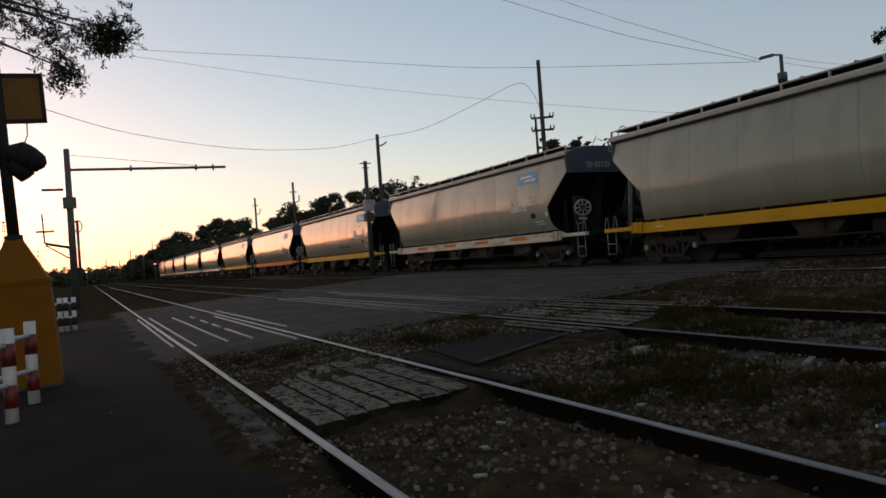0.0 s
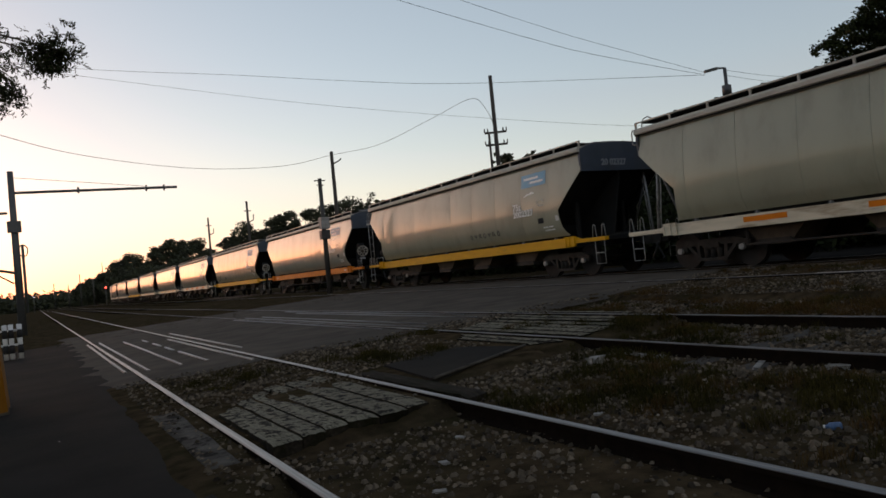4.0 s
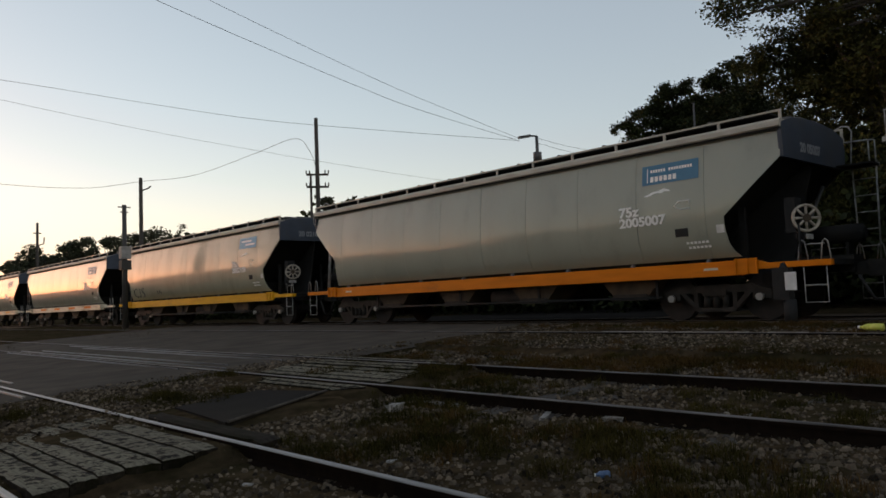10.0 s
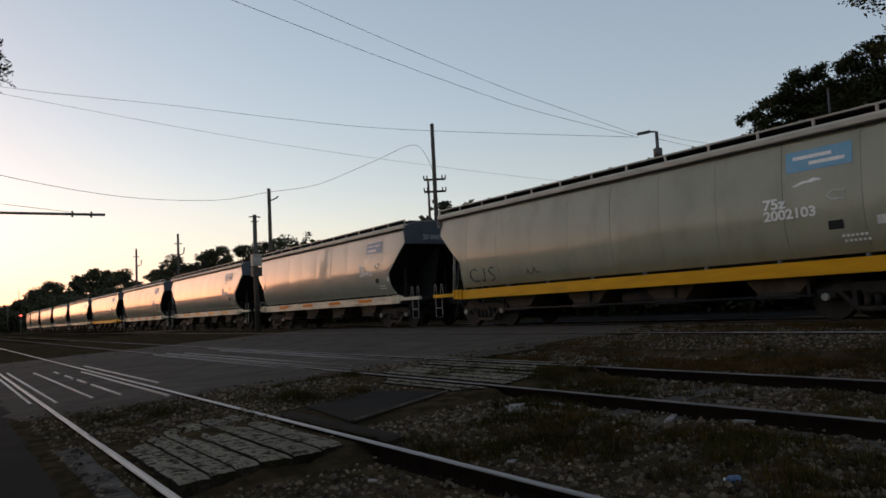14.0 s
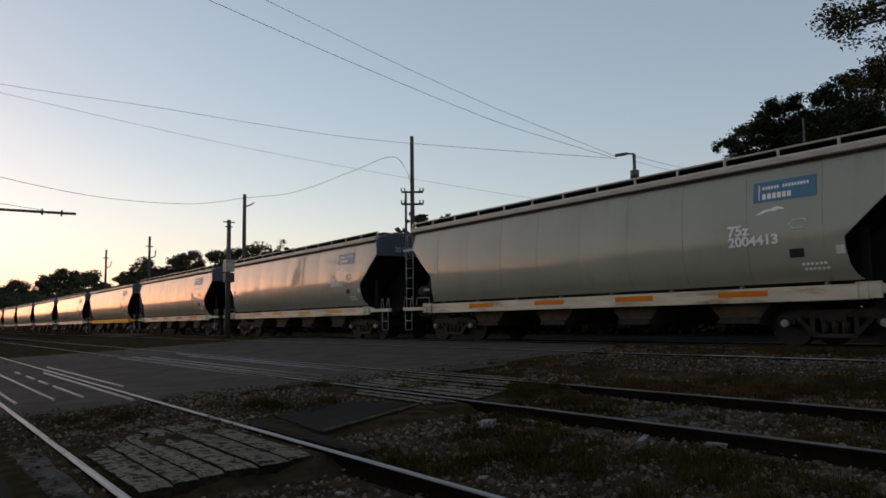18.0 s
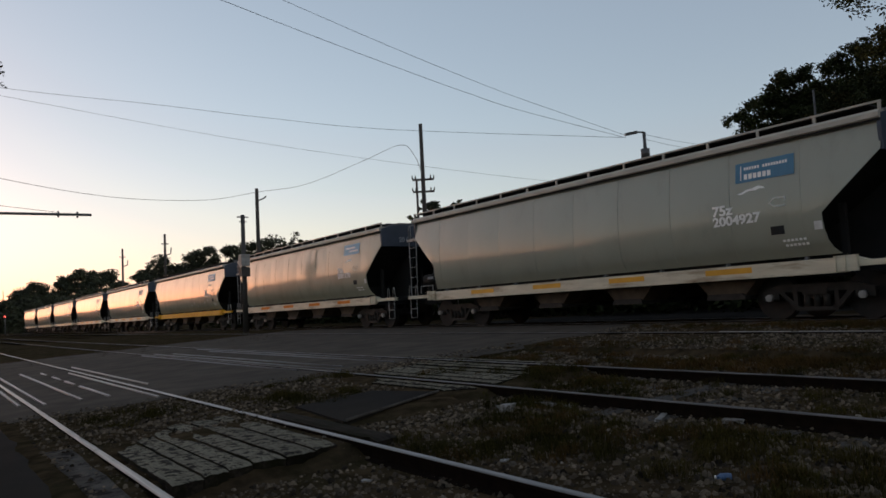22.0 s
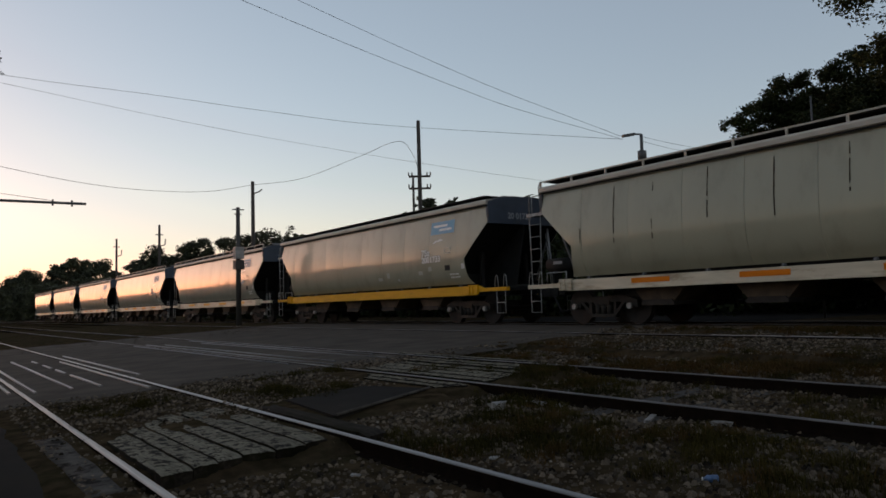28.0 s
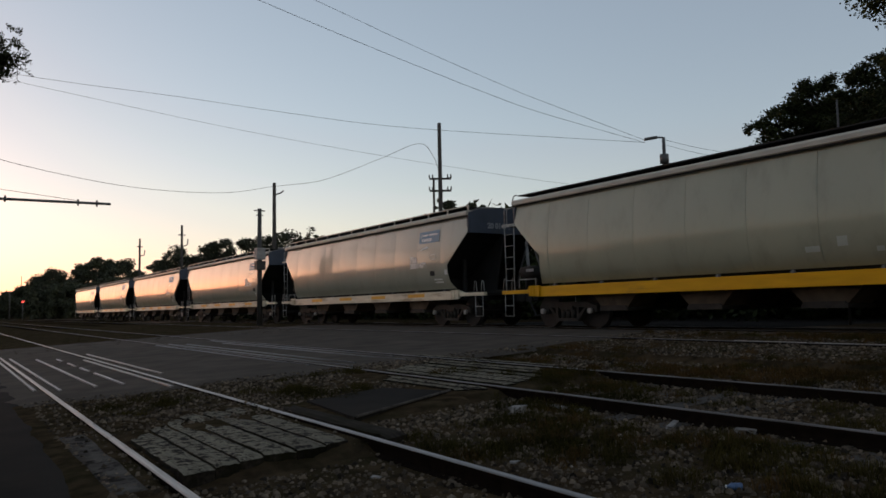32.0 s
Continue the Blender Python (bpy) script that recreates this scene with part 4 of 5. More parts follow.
        for j in range(7):                       # a row of loops and hooks that spells nothing
            pts = (((.3, .8), (.05, .55), (.1, .15), (.4, .05), (.6, .35), (.5, .7), (.3, .8)), ((0, .1), (.1, .8), (.5, .75), (.45, .3), (.7, .1)), ((.1, .7), (.35, .15), (.6, .65)))[j * 2 % 3]
            stroke(w, pts, -1.3 - .3 * j, 1.5, .24, .012)
    elif graffiti == "streaks":
        rg = random.Random(5)
        for y, lo, hi in ((5.15, 2.0, 3.5), (3.97, 2.0, 2.5), (3.95, 3.2, 3.45), (2.46, 2.35, 3.55), (.9, 2.2, 3.5), (-.6, 2.5, 3.5), (-2.1, 2.7, 3.5), (-3.4, 2.2, 3.3), (6.3, 2.1, 2.5)):
            k = 12
            left = [(rg.uniform(.008, .026), lo + (hi - lo) * i / k - lo) for i in range(k + 1)]
            right = [(-rg.uniform(.004, .014), v) for _, v in left]
            for a in range(k):
                if a and rg.random() < .12:
                    continue
                patch(w, (left[a], left[a + 1], right[a + 1], right[a]), y, lo, M["rust_run"], "rust_streak")
    elif graffiti == "patches":
        for y, z, wd, ht in ((-1.25, 1.52, .3, .12), (-1.9, 1.6, .2, .2), (-4.0, 1.62, .26, .13), (-4.62, 1.72, .2, .16), (-2.6, 1.45, .14, .1)):
            plate(w, y, z, wd, ht, M["hopper_patch"], "touched_up_patch", "paler touched-up paint")
    if turned:
        for o in w.children:
            if o.name.startswith(MARKS):
                o.matrix_basis = FLIP @ o.matrix_basis


MARKS = ("stripe", "sill_text", "emblem", "swoosh", "arrow_mark", "lettering", "data_plate", "text_bar", "graffito", "rust_streak", "touched_up")


# number, newer emblem, sill colour, marks, ladder end last
FLEET = (("2001874", False, "yellow", "", False), ("2002133", False, "striped", "", False), ("2002327", False, "yellow", "arcs", True), ("2005007", True, "orange", "", False),
         ("2002103", False, "yellow", "cs", False), ("2004413", True, "striped", "", True), ("2004927", True, "striped", "", True), ("2001170", False, "striped", "streaks", True),
         ("2001733", False, "yellow", "patches", True), ("2001476", True, "striped", "", True), ("2003345", True, "striped", "", True), ("2001228", False, "striped", "", True),
         ("2002561", False, "striped", "", True), ("2004016", True, "striped", "", True))
first = wagon()
TRAIN = [first] + [copy_thing(first, Matrix()) for _ in FLEET[1:]]
for wag, (num, new_logo, sill, graf, turned) in zip(TRAIN, FLEET):
    dress(wag, num, new_logo, sill, graf, turned=turned)
    tagged(wag, "pale grey grain hopper wagon with %s side sill" % {"yellow": "a yellow", "orange": "an orange", "striped": "a dirty white striped"}[sill])
    if graf == "patches":                        # this one has no rail along its roof
        for ob in list(wag.children):
            if ob.name.startswith(("board_post", "board_edge")):
                bpy.data.objects.remove(ob)

# ---- poles, wires, signals ----
def far(az, el, d):
    """A point d metres off the road's edge, az degrees right of the line and el degrees up."""
    a = radians(az)
    return Vector((d * math.sin(a), d * math.cos(a), 1.2 + d * math.tan(radians(el))))


def pole(top, r, material, label, name="utility_pole", base=None):
    x, y, z = top
    b = lie(x) - .2 if base is None else base
    t = thing(name, label, "utility pole", Matrix.Translation((x, y, b)))
    bm = bmesh.new()
    tube(bm, (0, 0, 0), (0, 0, z - b), r, r * .7, seg=10)
    part("shaft", bm, M[material], t)
    return t, z - b


def crossarm(t, z, half, turn=0.0, pins=2):
    rot = Matrix.Rotation(radians(turn), 3, "Z")
    bm = bmesh.new()
    box(bm, (0, 0, z), (half * 2, .1, .11), rot)
    arm = part("crossarm", bm, M["pole_wood"], t)
    for s in (-1, 1):
        for k in range(pins):
            bm = bmesh.new()
            p = rot @ Vector((s * half * (1 - .3 * k), 0, z + .05))
            tube(bm, p, p + Vector((0, 0, .2)), .05, .03, seg=6)
            part("insulator", bm, M["pole_grey"], arm)


tall, h = pole(far(33.25, 13.95, 43), .15, "pole_wood", "tall dark wooden pole with two crossarms behind the train")
crossarm(tall, h - 3.25, .62, -33)
crossarm(tall, h - 3.95, .62, -33)
stub, h = pole(far(32.75, 9.75, 43), .09, "pole_wood", "short wooden stub pole bound beside the tall pole")
mid, h = pole(far(20.75, 9.5, 55), .17, "pole_wood", "dark wooden pole with a small bracket lamp")
bm = bmesh.new()
rod(bm, [(0, 0, h - .9), (.35, -.35, h - .75), (.5, -.5, h - .6)], .05)
part("bracket", bm, M["pole_steel"], mid)
for az, el, d in ((14.25, 6.3, 81), (11.45, 5.3, 100)):
    t, h = pole(far(az, el, d), .16, "pole_wood", "far wooden pole with a short bracket")
    bm = bmesh.new()
    rod(bm, [(0, 0, h - 2.2), (.5, -.2, h - 2.0), (.55, -.2, h - 1.4)], .06)
    box(bm, (0, 0, h - 1.0), (.7, .1, .1))
    part("bracket", bm, M["pole_steel"], t)

pole(far(61.5, 13.4, 22.3), .035, "pole_steel", "thin grey steel rod standing behind the main line", "steel_rod")

# street lamp on its pole
top = far(50.0, 12.05, 39)
lampost, h = pole(top, .12, "pole_steel", "dark street lamp pole with a junction drum behind the train", "street_lamp")
bm = bmesh.new()
rod(bm, [(0, 0, h), (-.3, .19, h + .02)], .045)
part("arm", bm, M["pole_steel"], lampost)
bm = bmesh.new()
box(bm, (-.55, .35, h - .03), (.62, .22, .12), Matrix.Rotation(radians(-32), 3, "Z") @ Matrix.Rotation(radians(-9), 3, "Y"))
soften(bm, .03)
part("lamp_head", bm, M["pole_steel"], lampost)
bm = bmesh.new()
tube(bm, (0, 0, h - 1.3), (0, 0, h - .85), .22, seg=12)
part("drum", bm, M["pole_steel"], lampost)

# signal pole with a relay box at the crossing
bx, by = 12.3, 34.4
t, h = pole((bx, by, 1.2 + 36.5 * math.tan(radians(7.6))), .13, "pole_grey", "grey pole with a white relay box at the crossing", base=.45)
bm = bmesh.new()
box(bm, (0, -.05, h - 2.15), (.42, .36, .55))
soften(bm, .03)
part("relay_box", bm, M["relay_white"], t, "pale relay box")
bm = bmesh.new()
box(bm, (0, -.05, h - 2.7), (.42, .36, .42))
part("meter_box", bm, M["pole_grey"], t)
for k in (0, .22):
    bm = bmesh.new()
    box(bm, (0, 0, h - .1 - k), (.55 - k, .05, .05))
    part("crossarm", bm, M["pole_steel"], t)

# mast with a long arm over the near tracks
my = 43.0
mx = my * math.tan(radians(-.9))
mast, h = pole((mx, my, 1.2 + my * math.tan(radians(9.1))), .2, "pole_steel", "steel mast with a long arm reaching over the tracks", "overhead_mast", base=-.2)
arm_z = 1.2 + my * math.tan(radians(7.7)) + .2
bm = bmesh.new()
tube(bm, (0, 0, arm_z), (my * math.tan(radians(9.5)) - mx, 0, arm_z + .05), .07, seg=6)
for q in (3.0, 6.3, 7.2):
    tube(bm, (q, 0, arm_z - .12), (q, 0, arm_z + .2), .05, seg=6)
part("arm", bm, M["pole_steel"], mast)
bm = bmesh.new()
rod(bm, [(0, 0, h - .3), (2.5, 0, h - .55), (6.2, 0, arm_z + .15)], .012)
part("stay_wire", bm, M["cable"], mast)
bm = bmesh.new()
box(bm, (0, -.1, arm_z - 1.7), (.62, .4, .55))
part("cabinet", bm, M["pole_steel"], mast)
bm = bmesh.new()
box(bm, (-.75, 0, arm_z - 1.0), (1.0, .12, .12))
part("upper_bracket", bm, M["pole_steel"], mast)
bm = bmesh.new()
tube(bm, (0, 0, arm_z - 4.0), (-1.25, 0, arm_z - 3.7), .07, seg=6)
tube(bm, (-.2, 0, arm_z - 4.5), (-1.2, 0, arm_z - 3.8), .04, seg=6)
lower = part("lower_bracket", bm, M["pole_steel"], mast)
bm = bmesh.new()
tube(bm, (-1.25, 0, arm_z - 3.7), (-1.3, 0, arm_z - 2.2), .04, seg=6)
tube(bm, (-1.6, 0, arm_z - 3.1), (-.8, 0, arm_z - 3.1), .05, seg=6)
part("aerial", bm, M["pole_steel"], lower)
bm = bmesh.new()
tube(bm, (.28, 0, arm_z - 6.0), (.28, 0, arm_z - 2.6), .07, seg=6)
part("conduit", bm, M["pole_steel"], mast)
bm = bmesh.new()
for k in range(12):
    a, b = math.tau * k / 12, math.tau * (k + 1) / 12
    tube(bm, (.3 + .2 * math.cos(a), 0, arm_z - 2.9 + .3 * math.sin(a)), (.3 + .2 * math.cos(b), 0, arm_z - 2.9 + .3 * math.sin(b)), .03, seg=5)
part("ring", bm, M["pole_steel"], mast)


def wire(pts, r, label="thin black overhead wire"):
    """A hanging wire through a few points, rounded between them."""
    cu = [Vector(p) for p in pts]
    out = []
    for i in range(len(cu) - 1):
        p0, p1, p2, p3 = cu[max(0, i - 1)], cu[i], cu[i + 1], cu[min(len(cu) - 1, i + 2)]
        for k in range(10):
            t = k / 10
            out.append(.5 * ((2 * p1) + (p2 - p0) * t + (2 * p0 - 5 * p1 + 4 * p2 - p3) * t * t + (3 * p1 - p0 - 3 * p2 + p3) * t ** 3))
    out.append(cu[-1])
    bm = bmesh.new()
    rod(bm, out, r, 5)
    solid("overhead_wire", bm, M["cable"], label, "wire", group="overhead wires")


wire([far(-12, 16.2, 60), far(3.25, 15.84, 50), far(13.9, 15.37, 47), far(21.94, 14.6, 45), far(30.8, 13.65, 42), far(48.7, 11.8, 39)], .011)
wire([far(4.27, 27.72, 19), far(10.13, 25.62, 22), far(15.99, 23.52, 25), far(19.90, 22.29, 26), far(23.97, 20.93, 28), far(28.16, 19.44, 30), far(32.40, 17.85, 32), far(36.69, 16.16, 34), far(40.95, 14.50, 35), far(48.4, 11.9, 39)], .010)
wire([far(9.59, 28.09, 22), far(14.25, 26.23, 24), far(18.91, 24.37, 26), far(22.02, 23.29, 27), far(26.12, 21.73, 29), far(30.35, 20.00, 31), far(34.61, 18.18, 33), far(38.90, 16.28, 35), far(41.01, 15.36, 35), far(48.6, 12.0, 39)], .009)
wire([far(-12, 16.6, 60), far(3.25, 15.4, 52), far(21.9, 12.7, 55), far(41.7, 9.3, 60), far(50, 8.2, 64)], .010)
wire([far(-3.5, 12.2, 30), far(3.3, 10.14, 40), far(10.9, 8.9, 48), far(17, 8.7, 53), far(20.77, 9.25, 55), far(24.35, 9.75, 52), far(28.65, 11.35, 48), far(31.6, 12.45, 44), far(32.7, 11.6, 43), far(33.2, 10.2, 43)], .014, "slack black cable looped up to the tall pole")
for da in (0, .35):
    wire([far(50.0, 11.9 - da, 39), far(54, 10.7 - da, 46), far(60, 9.4, 60)], .009)


def crossing_signal():
    """Crossing signal: yellow pedestal with a pyramid cap, dark post, sign panel seen from behind, hooded lamp."""
    s = thing("crossing_signal", "crossing signal on a yellow pedestal with a dark post", "crossing signal", pose(-.80, 11.3, -.1, 0, -2.4, 0))
    bm = bmesh.new()
    box(bm, (0, 0, .68), (.78, .78, 1.36), taper=(.93, .93))
    soften(bm, .02)
    part("pedestal", bm, M["signal_yellow"], s, "scuffed yellow steel pedestal")
    bm = bmesh.new()
    box(bm, (0, 0, 1.38), (.76, .76, .05))
    box(bm, (0, 0, 1.67), (.72, .72, .55), taper=(.27, .27))
    part("pyramid_cap", bm, M["signal_yellow"], s)
    bm = bmesh.new()
    box(bm, (0, 0, .03), (.8, .8, .06))
    part("base_plate", bm, M["concrete"], s)
    bm = bmesh.new()
    tube(bm, (0, 0, 1.8), (0, 0, 4.5), .075, .065, seg=12)
    tube(bm, (0, 0, 1.9), (0, 0, 2.0), .11, seg=12)
    part("post", bm, M["steel_black"], s)
    sign = bmesh.new()
    box(sign, (.28, 0, 3.78), (.44, .03, .56))
    sg = part("sign_panel", sign, M["sign_back"], s, "brownish yellow back of a sign panel")
    bm = bmesh.new()
    for x, z, w, h in ((.28, 4.08, .52, .05), (.28, 3.48, .52, .05), (.045, 3.78, .05, .6), (.515, 3.78, .05, .6)):
        box(bm, (x, 0, z), (w, .06, h))
    part("sign_frame", bm, M["steel_black"], sg)
    bm = bmesh.new()
    for p, q, r, r2 in (((.02, 0, 3.1), (.16, 0, 3.04), .08, .19), ((.16, 0, 3.04), (.3, 0, 2.97), .19, .17), ((.3, 0, 2.97), (.41, 0, 2.92), .17, .12), ((.41, 0, 2.92), (.46, 0, 2.89), .12, .04),
                        ((.1, 0, 2.96), (.24, 0, 2.74), .15, .1), ((-.06, 0, 3.02), (-.34, 0, 3.04), .14, .12)):
        tube(bm, p, q, r, r2, seg=16)
    part("lamp_hood", bm, M["steel_black"], s, "black hooded warning lamp")
    bm = bmesh.new()
    rod(bm, [(.3, 0, 3.5), (.29, 0, 3.3), (.2, 0, 3.08)], .008)
    part("lead", bm, M["cable"], s)


crossing_signal()


def barrier(x, y, length, turn, label, at=(0, .5, 1), band="red"):
    """A low guard fence: banded posts with two rods."""
    f = thing("guard_fence", label, "fence", pose(x, y, lie(x) - .05, 0, 0, turn), group="guard fences of the crossing")
    for k in at:
        u = -length * k
        bm = bmesh.new()
        tube(bm, (u, 0, 0), (u, 0, .92), .062, seg=12)
        post = part("post", bm, M["white"], f)
        for k in range(2):
            bm = bmesh.new()
            tube(bm, (u, 0, .16 + .4 * k), (u, 0, .38 + .4 * k), .065, seg=12)
            part("band", bm, M[band], post, "dark red band" if band == "red" else "black band")
    for z in (.38, .76):
        bm = bmesh.new()
        tube(bm, (0, 0, z), (-length, 0, z), .03, seg=8)
        part("rod", bm, M["white"], f)


barrier(-.66, 9.6, 3.0, 65, "low red and white banded guard fence by the signal")
barrier(-.78, 8.45, 3.2, 60, "low red and white banded guard fence at the footway")
barrier(-.45, 23.0, 1.8, 5, "black and white banded guard fence across the road", (0, .11, .19), "steel_black")

# line-side signals with lit lamps, far off
for az, el, d, m, lb in ((4.3, .95, 168, "lamp_red", "far line signal with a lit red lamp"), (-.1, .72, 260, "lamp_white", "very far line signal with a small lit lamp")):
    p = far(az, el, d)
    t = thing("line_signal", lb, "railway signal", Matrix.Translation((p.x, p.y, lie(p.x) - .15)))
    bm = bmesh.new()
    tube(bm, (0, 0, 0), (0, 0, p.z - lie(p.x) + .6), .09, seg=8)
    part("post", bm, M["pole_steel"], t)
    bm = bmesh.new()
    box(bm, (0, .1, p.z - lie(p.x) + .15), (.6, .2, 1.0))
    part("backplate", bm, M["steel_black"], t)
    bm = bmesh.new()
    disc(bm, (0, -.02, p.z - lie(p.x) + .15), (0, 1, 0), .17 if d < 200 else .2, .05, 12)
    part("lamp", bm, M[m], t, "lit lamp")


for az, el, d, w in ((-4.85, 4.4, 260, 5.0), (-2.95, 2.35, 380, 7.0)):
    p = far(az, el, d)
    t = thing("power_pylon", "faint far lattice pylon with three crossarms", "pylon", Matrix.Translation((p.x, p.y, 0)), "far power line")
    bm = bmesh.new()
    for s in (-1, 1):
        tube(bm, (s * w * .22, 0, 0), (s * .15, 0, p.z), .09, seg=5)
    for k in range(9):
        a, c = p.z * k / 9, p.z * (k + 1) / 9
        tube(bm, (w * .22 * (1 - k / 9), 0, a), (-w * .22 * (1 - (k + 1) / 9), 0, c), .05, seg=4)
    part("tower", bm, M["pole_grey"], t)
    for k in range(3):
        bm = bmesh.new()
        box(bm, (0, 0, p.z * (.98 - .13 * k)), (w, .15, .2))
        part("crossarm", bm, M["pole_grey"], t)
for az, el, d in ((1.15, 1.5, 230), (2.0, 1.35, 215), (2.75, 2.0, 200), (3.55, 1.7, 185)):
    pole(far(az, el, d), .14, "pole_grey", "thin far pole standing among the tracks", base=.2)
p = far(4.2, 2.65, 420)
bm = bmesh.new()
tube(bm, (0, 0, 0), (0, 0, p.z), .5, .12, seg=5)
solid("radio_mast", bm, M["pole_grey"], "thin far radio mast over the woods", "mast", Matrix.Translation((p.x, p.y, 0)))


# ---- trees ----
def leaves(centres, per, spread, size, rng, flat=.75):
    """Leaf blades scattered in clumps round the centres."""
    rs = np.random.RandomState(rng.randrange(1 << 30))
    n = [max(1, int(per * k)) for _, k in centres]
    c = np.repeat(np.array([tuple(p) for p, _ in centres]), n, axis=0)
    k = np.repeat(np.array([q for _, q in centres]), n)[:, None]
    m = len(c)
    p = c + np.clip(rs.normal(size=(m, 3)), -1.9, 1.9) * (1, 1, flat) * spread * np.sqrt(k) * .55
    s = size * rs.uniform(.6, 1.35, (m, 1))
    u = rs.normal(size=(m, 3)) * (1, 1, .7)
    u /= np.linalg.norm(u, axis=1)[:, None]
    v = np.cross(u, rs.normal(size=(m, 3)))
    v /= np.linalg.norm(v, axis=1)[:, None]
    verts = np.stack((p - u * s, p + v * s * .5, p + u * s, p - v * s * .5), axis=1).reshape(-1, 3)
    return verts.tolist(), np.arange(4 * m).reshape(-1, 4).tolist()


def tree(x, y, height, radius, seed, leaf="leaf", size=.22, per=55, clumps=60, label="leafy broad tree standing dark against the dusk sky", base=None, low=.35, group="trees behind the line", extra=(), tight=.22, fill=1.0):
    rng = random.Random(seed)
    z0 = lie(x) - .15 if base is None else base
    t = thing("tree", label, "tree", Matrix.Translation((x, y, z0)), group)
    bm = bmesh.new()
    r0 = .035 * height
    tube(bm, (0, 0, -.2), (rng.uniform(-.3, .3), rng.uniform(-.3, .3), height * .35), r0, r0 * .7, seg=9)
    tube(bm, (0, 0, height * .33), (rng.uniform(-.5, .5), rng.uniform(-.5, .5), height * .75), r0 * .7, r0 * .25, seg=8)
    centres = []
    for i in range(clumps):
        a = rng.uniform(0, math.tau)
        f = rng.random()
        zz = height * (low + (1 - low) * f)
        prof = math.sin(math.pi * min(1, .18 + .80 * f)) ** .6
        rr = radius * prof * (rng.random() ** .45)
        c = Vector((rr * math.cos(a), rr * math.sin(a), zz - .06 * height * rng.random()))
        centres.append((c, rng.uniform(.4, 1.5)))
        for _ in range(2):
            centres.append((c + Vector((rng.gauss(0, tight), rng.gauss(0, tight), rng.gauss(0, tight * .65))) * radius, rng.uniform(.2, .7)))
        if i % 3 == 0:
            s = Vector((0, 0, height * rng.uniform(.25, .6)))
            m = s.lerp(c, .55) + Vector((0, 0, .04 * height))
            tube(bm, s, m, r0 * .32, r0 * .2, seg=5, caps=False)
            tube(bm, m, c, r0 * .2, r0 * .06, seg=5, caps=False)
    for p in extra:
        c = p - Vector((x, y, z0))
        s = Vector((0, 0, min(c.z, height * .8) - .1 * height))
        m = s.lerp(c, .6) + Vector((0, 0, .05 * height))
        tube(bm, s, m, r0 * .3, r0 * .15, seg=5, caps=False)
        tube(bm, m, c, r0 * .15, r0 * .04, seg=5, caps=False)
        for _ in range(7):
            centres.append((c + Vector((rng.gauss(0, .2), rng.gauss(0, .2), rng.gauss(0, .15))), fill * rng.uniform(.05, .15)))
    part("trunk", bm, M["bark"], t)
    v, f = leaves(centres, per, radius * .24, size, rng)
    o = new("crown", pydata("crown", v, f, M[leaf]))
    o.parent = t
    return t


# big trees beyond the train
tree(30.7, 16.9, 9.0, 2.3, 21, "leaf", .06, 620, 125, "broad leafy tree rising beside the main line", tight=.16, fill=1.9, extra=[far(a, e, 34) for a, e in ((56.3, 12.1), (57.0, 12.5), (57.7, 12.8), (58.3, 13.2), (58.9, 13.6), (59.5, 14.1), (60.1, 14.4), (60.9, 14.7), (60.6, 14.2), (57.4, 11.8), (58.6, 12.4), (59.4, 13.2), (56.6, 11.0), (58.0, 11.2), (57.2, 10.4), (59.6, 12.2))])
tree(29.4, 13.9, 9.0, 2.2, 22, "leaf", .06, 620, 120, "broad leafy tree rising beside the main line", tight=.16, fill=1.6, extra=[far(a, e, 32) for a, e in ((62.5, 14.7), (63.1, 15.1), (63.8, 15.4), (64.5, 15.4), (65.2, 15.2), (62.2, 13.6), (63.2, 14.3))])
tree(26.3, 7.1, 12.6, 3.1, 26, "leaf_gold", .06, 480, 170, "tall tree with yellowing leaves beyond the main line", low=.12, tight=.16, fill=1.8, extra=[far(a, e, 27) for a, e in ((65.7, 15.3), (66.1, 15.9), (66.8, 16.6), (67.6, 16.9), (67.4, 15.4), (68.4, 16.2), (68.4, 14.4), (69.6, 17.2), (66.4, 14.2), (67.2, 13.6), (68, 14.2), (68.8, 13.4), (69.5, 14.6), (69.5, 12.6), (70.3, 13.8), (70.5, 15.2), (67.8, 12.8), (69, 15.4), (70.2, 16.4), (71, 14.4), (71, 12.8), (68.2, 11.6))])
tree(24.6, 2.6, 19.0, 4.6, 23, "leaf_gold", .065, 420, 240, "very tall tree with yellowing leaves beyond the main line", low=.16, tight=.16, extra=[far(a + .5, e + .45, 24.5) for a, e in ((63.3, 19.2), (63.6, 18.8), (63.9, 18.3), (65.2, 18.9), (66.6, 19.0), (67.3, 18.6), (65.4, 19.9), (66.9, 20.3), (68.0, 19.4), (69.0, 20.8), (69.4, 18.8), (70.4, 20.0), (68.0, 22), (70, 23), (66.5, 22), (70.5, 17.5), (69, 17.6), (70, 16.4))])
tree(26.0, -4.0, 16.0, 6.0, 24, "leaf_gold", .22, 120, 90, "very tall tree with yellowing leaves beyond the main line", low=.12)
tree(24.5, -12.0, 14.0, 6.0, 25, "leaf", .3, 60, 70, low=.2)
# trees over the footway, whose boughs hang into view
tree(-4.9, 5.0, 9.5, 3.2, 31, "leaf", .1, 200, 90, "feathery tree over the footway by the signal", low=.38, group="trees along the footway")
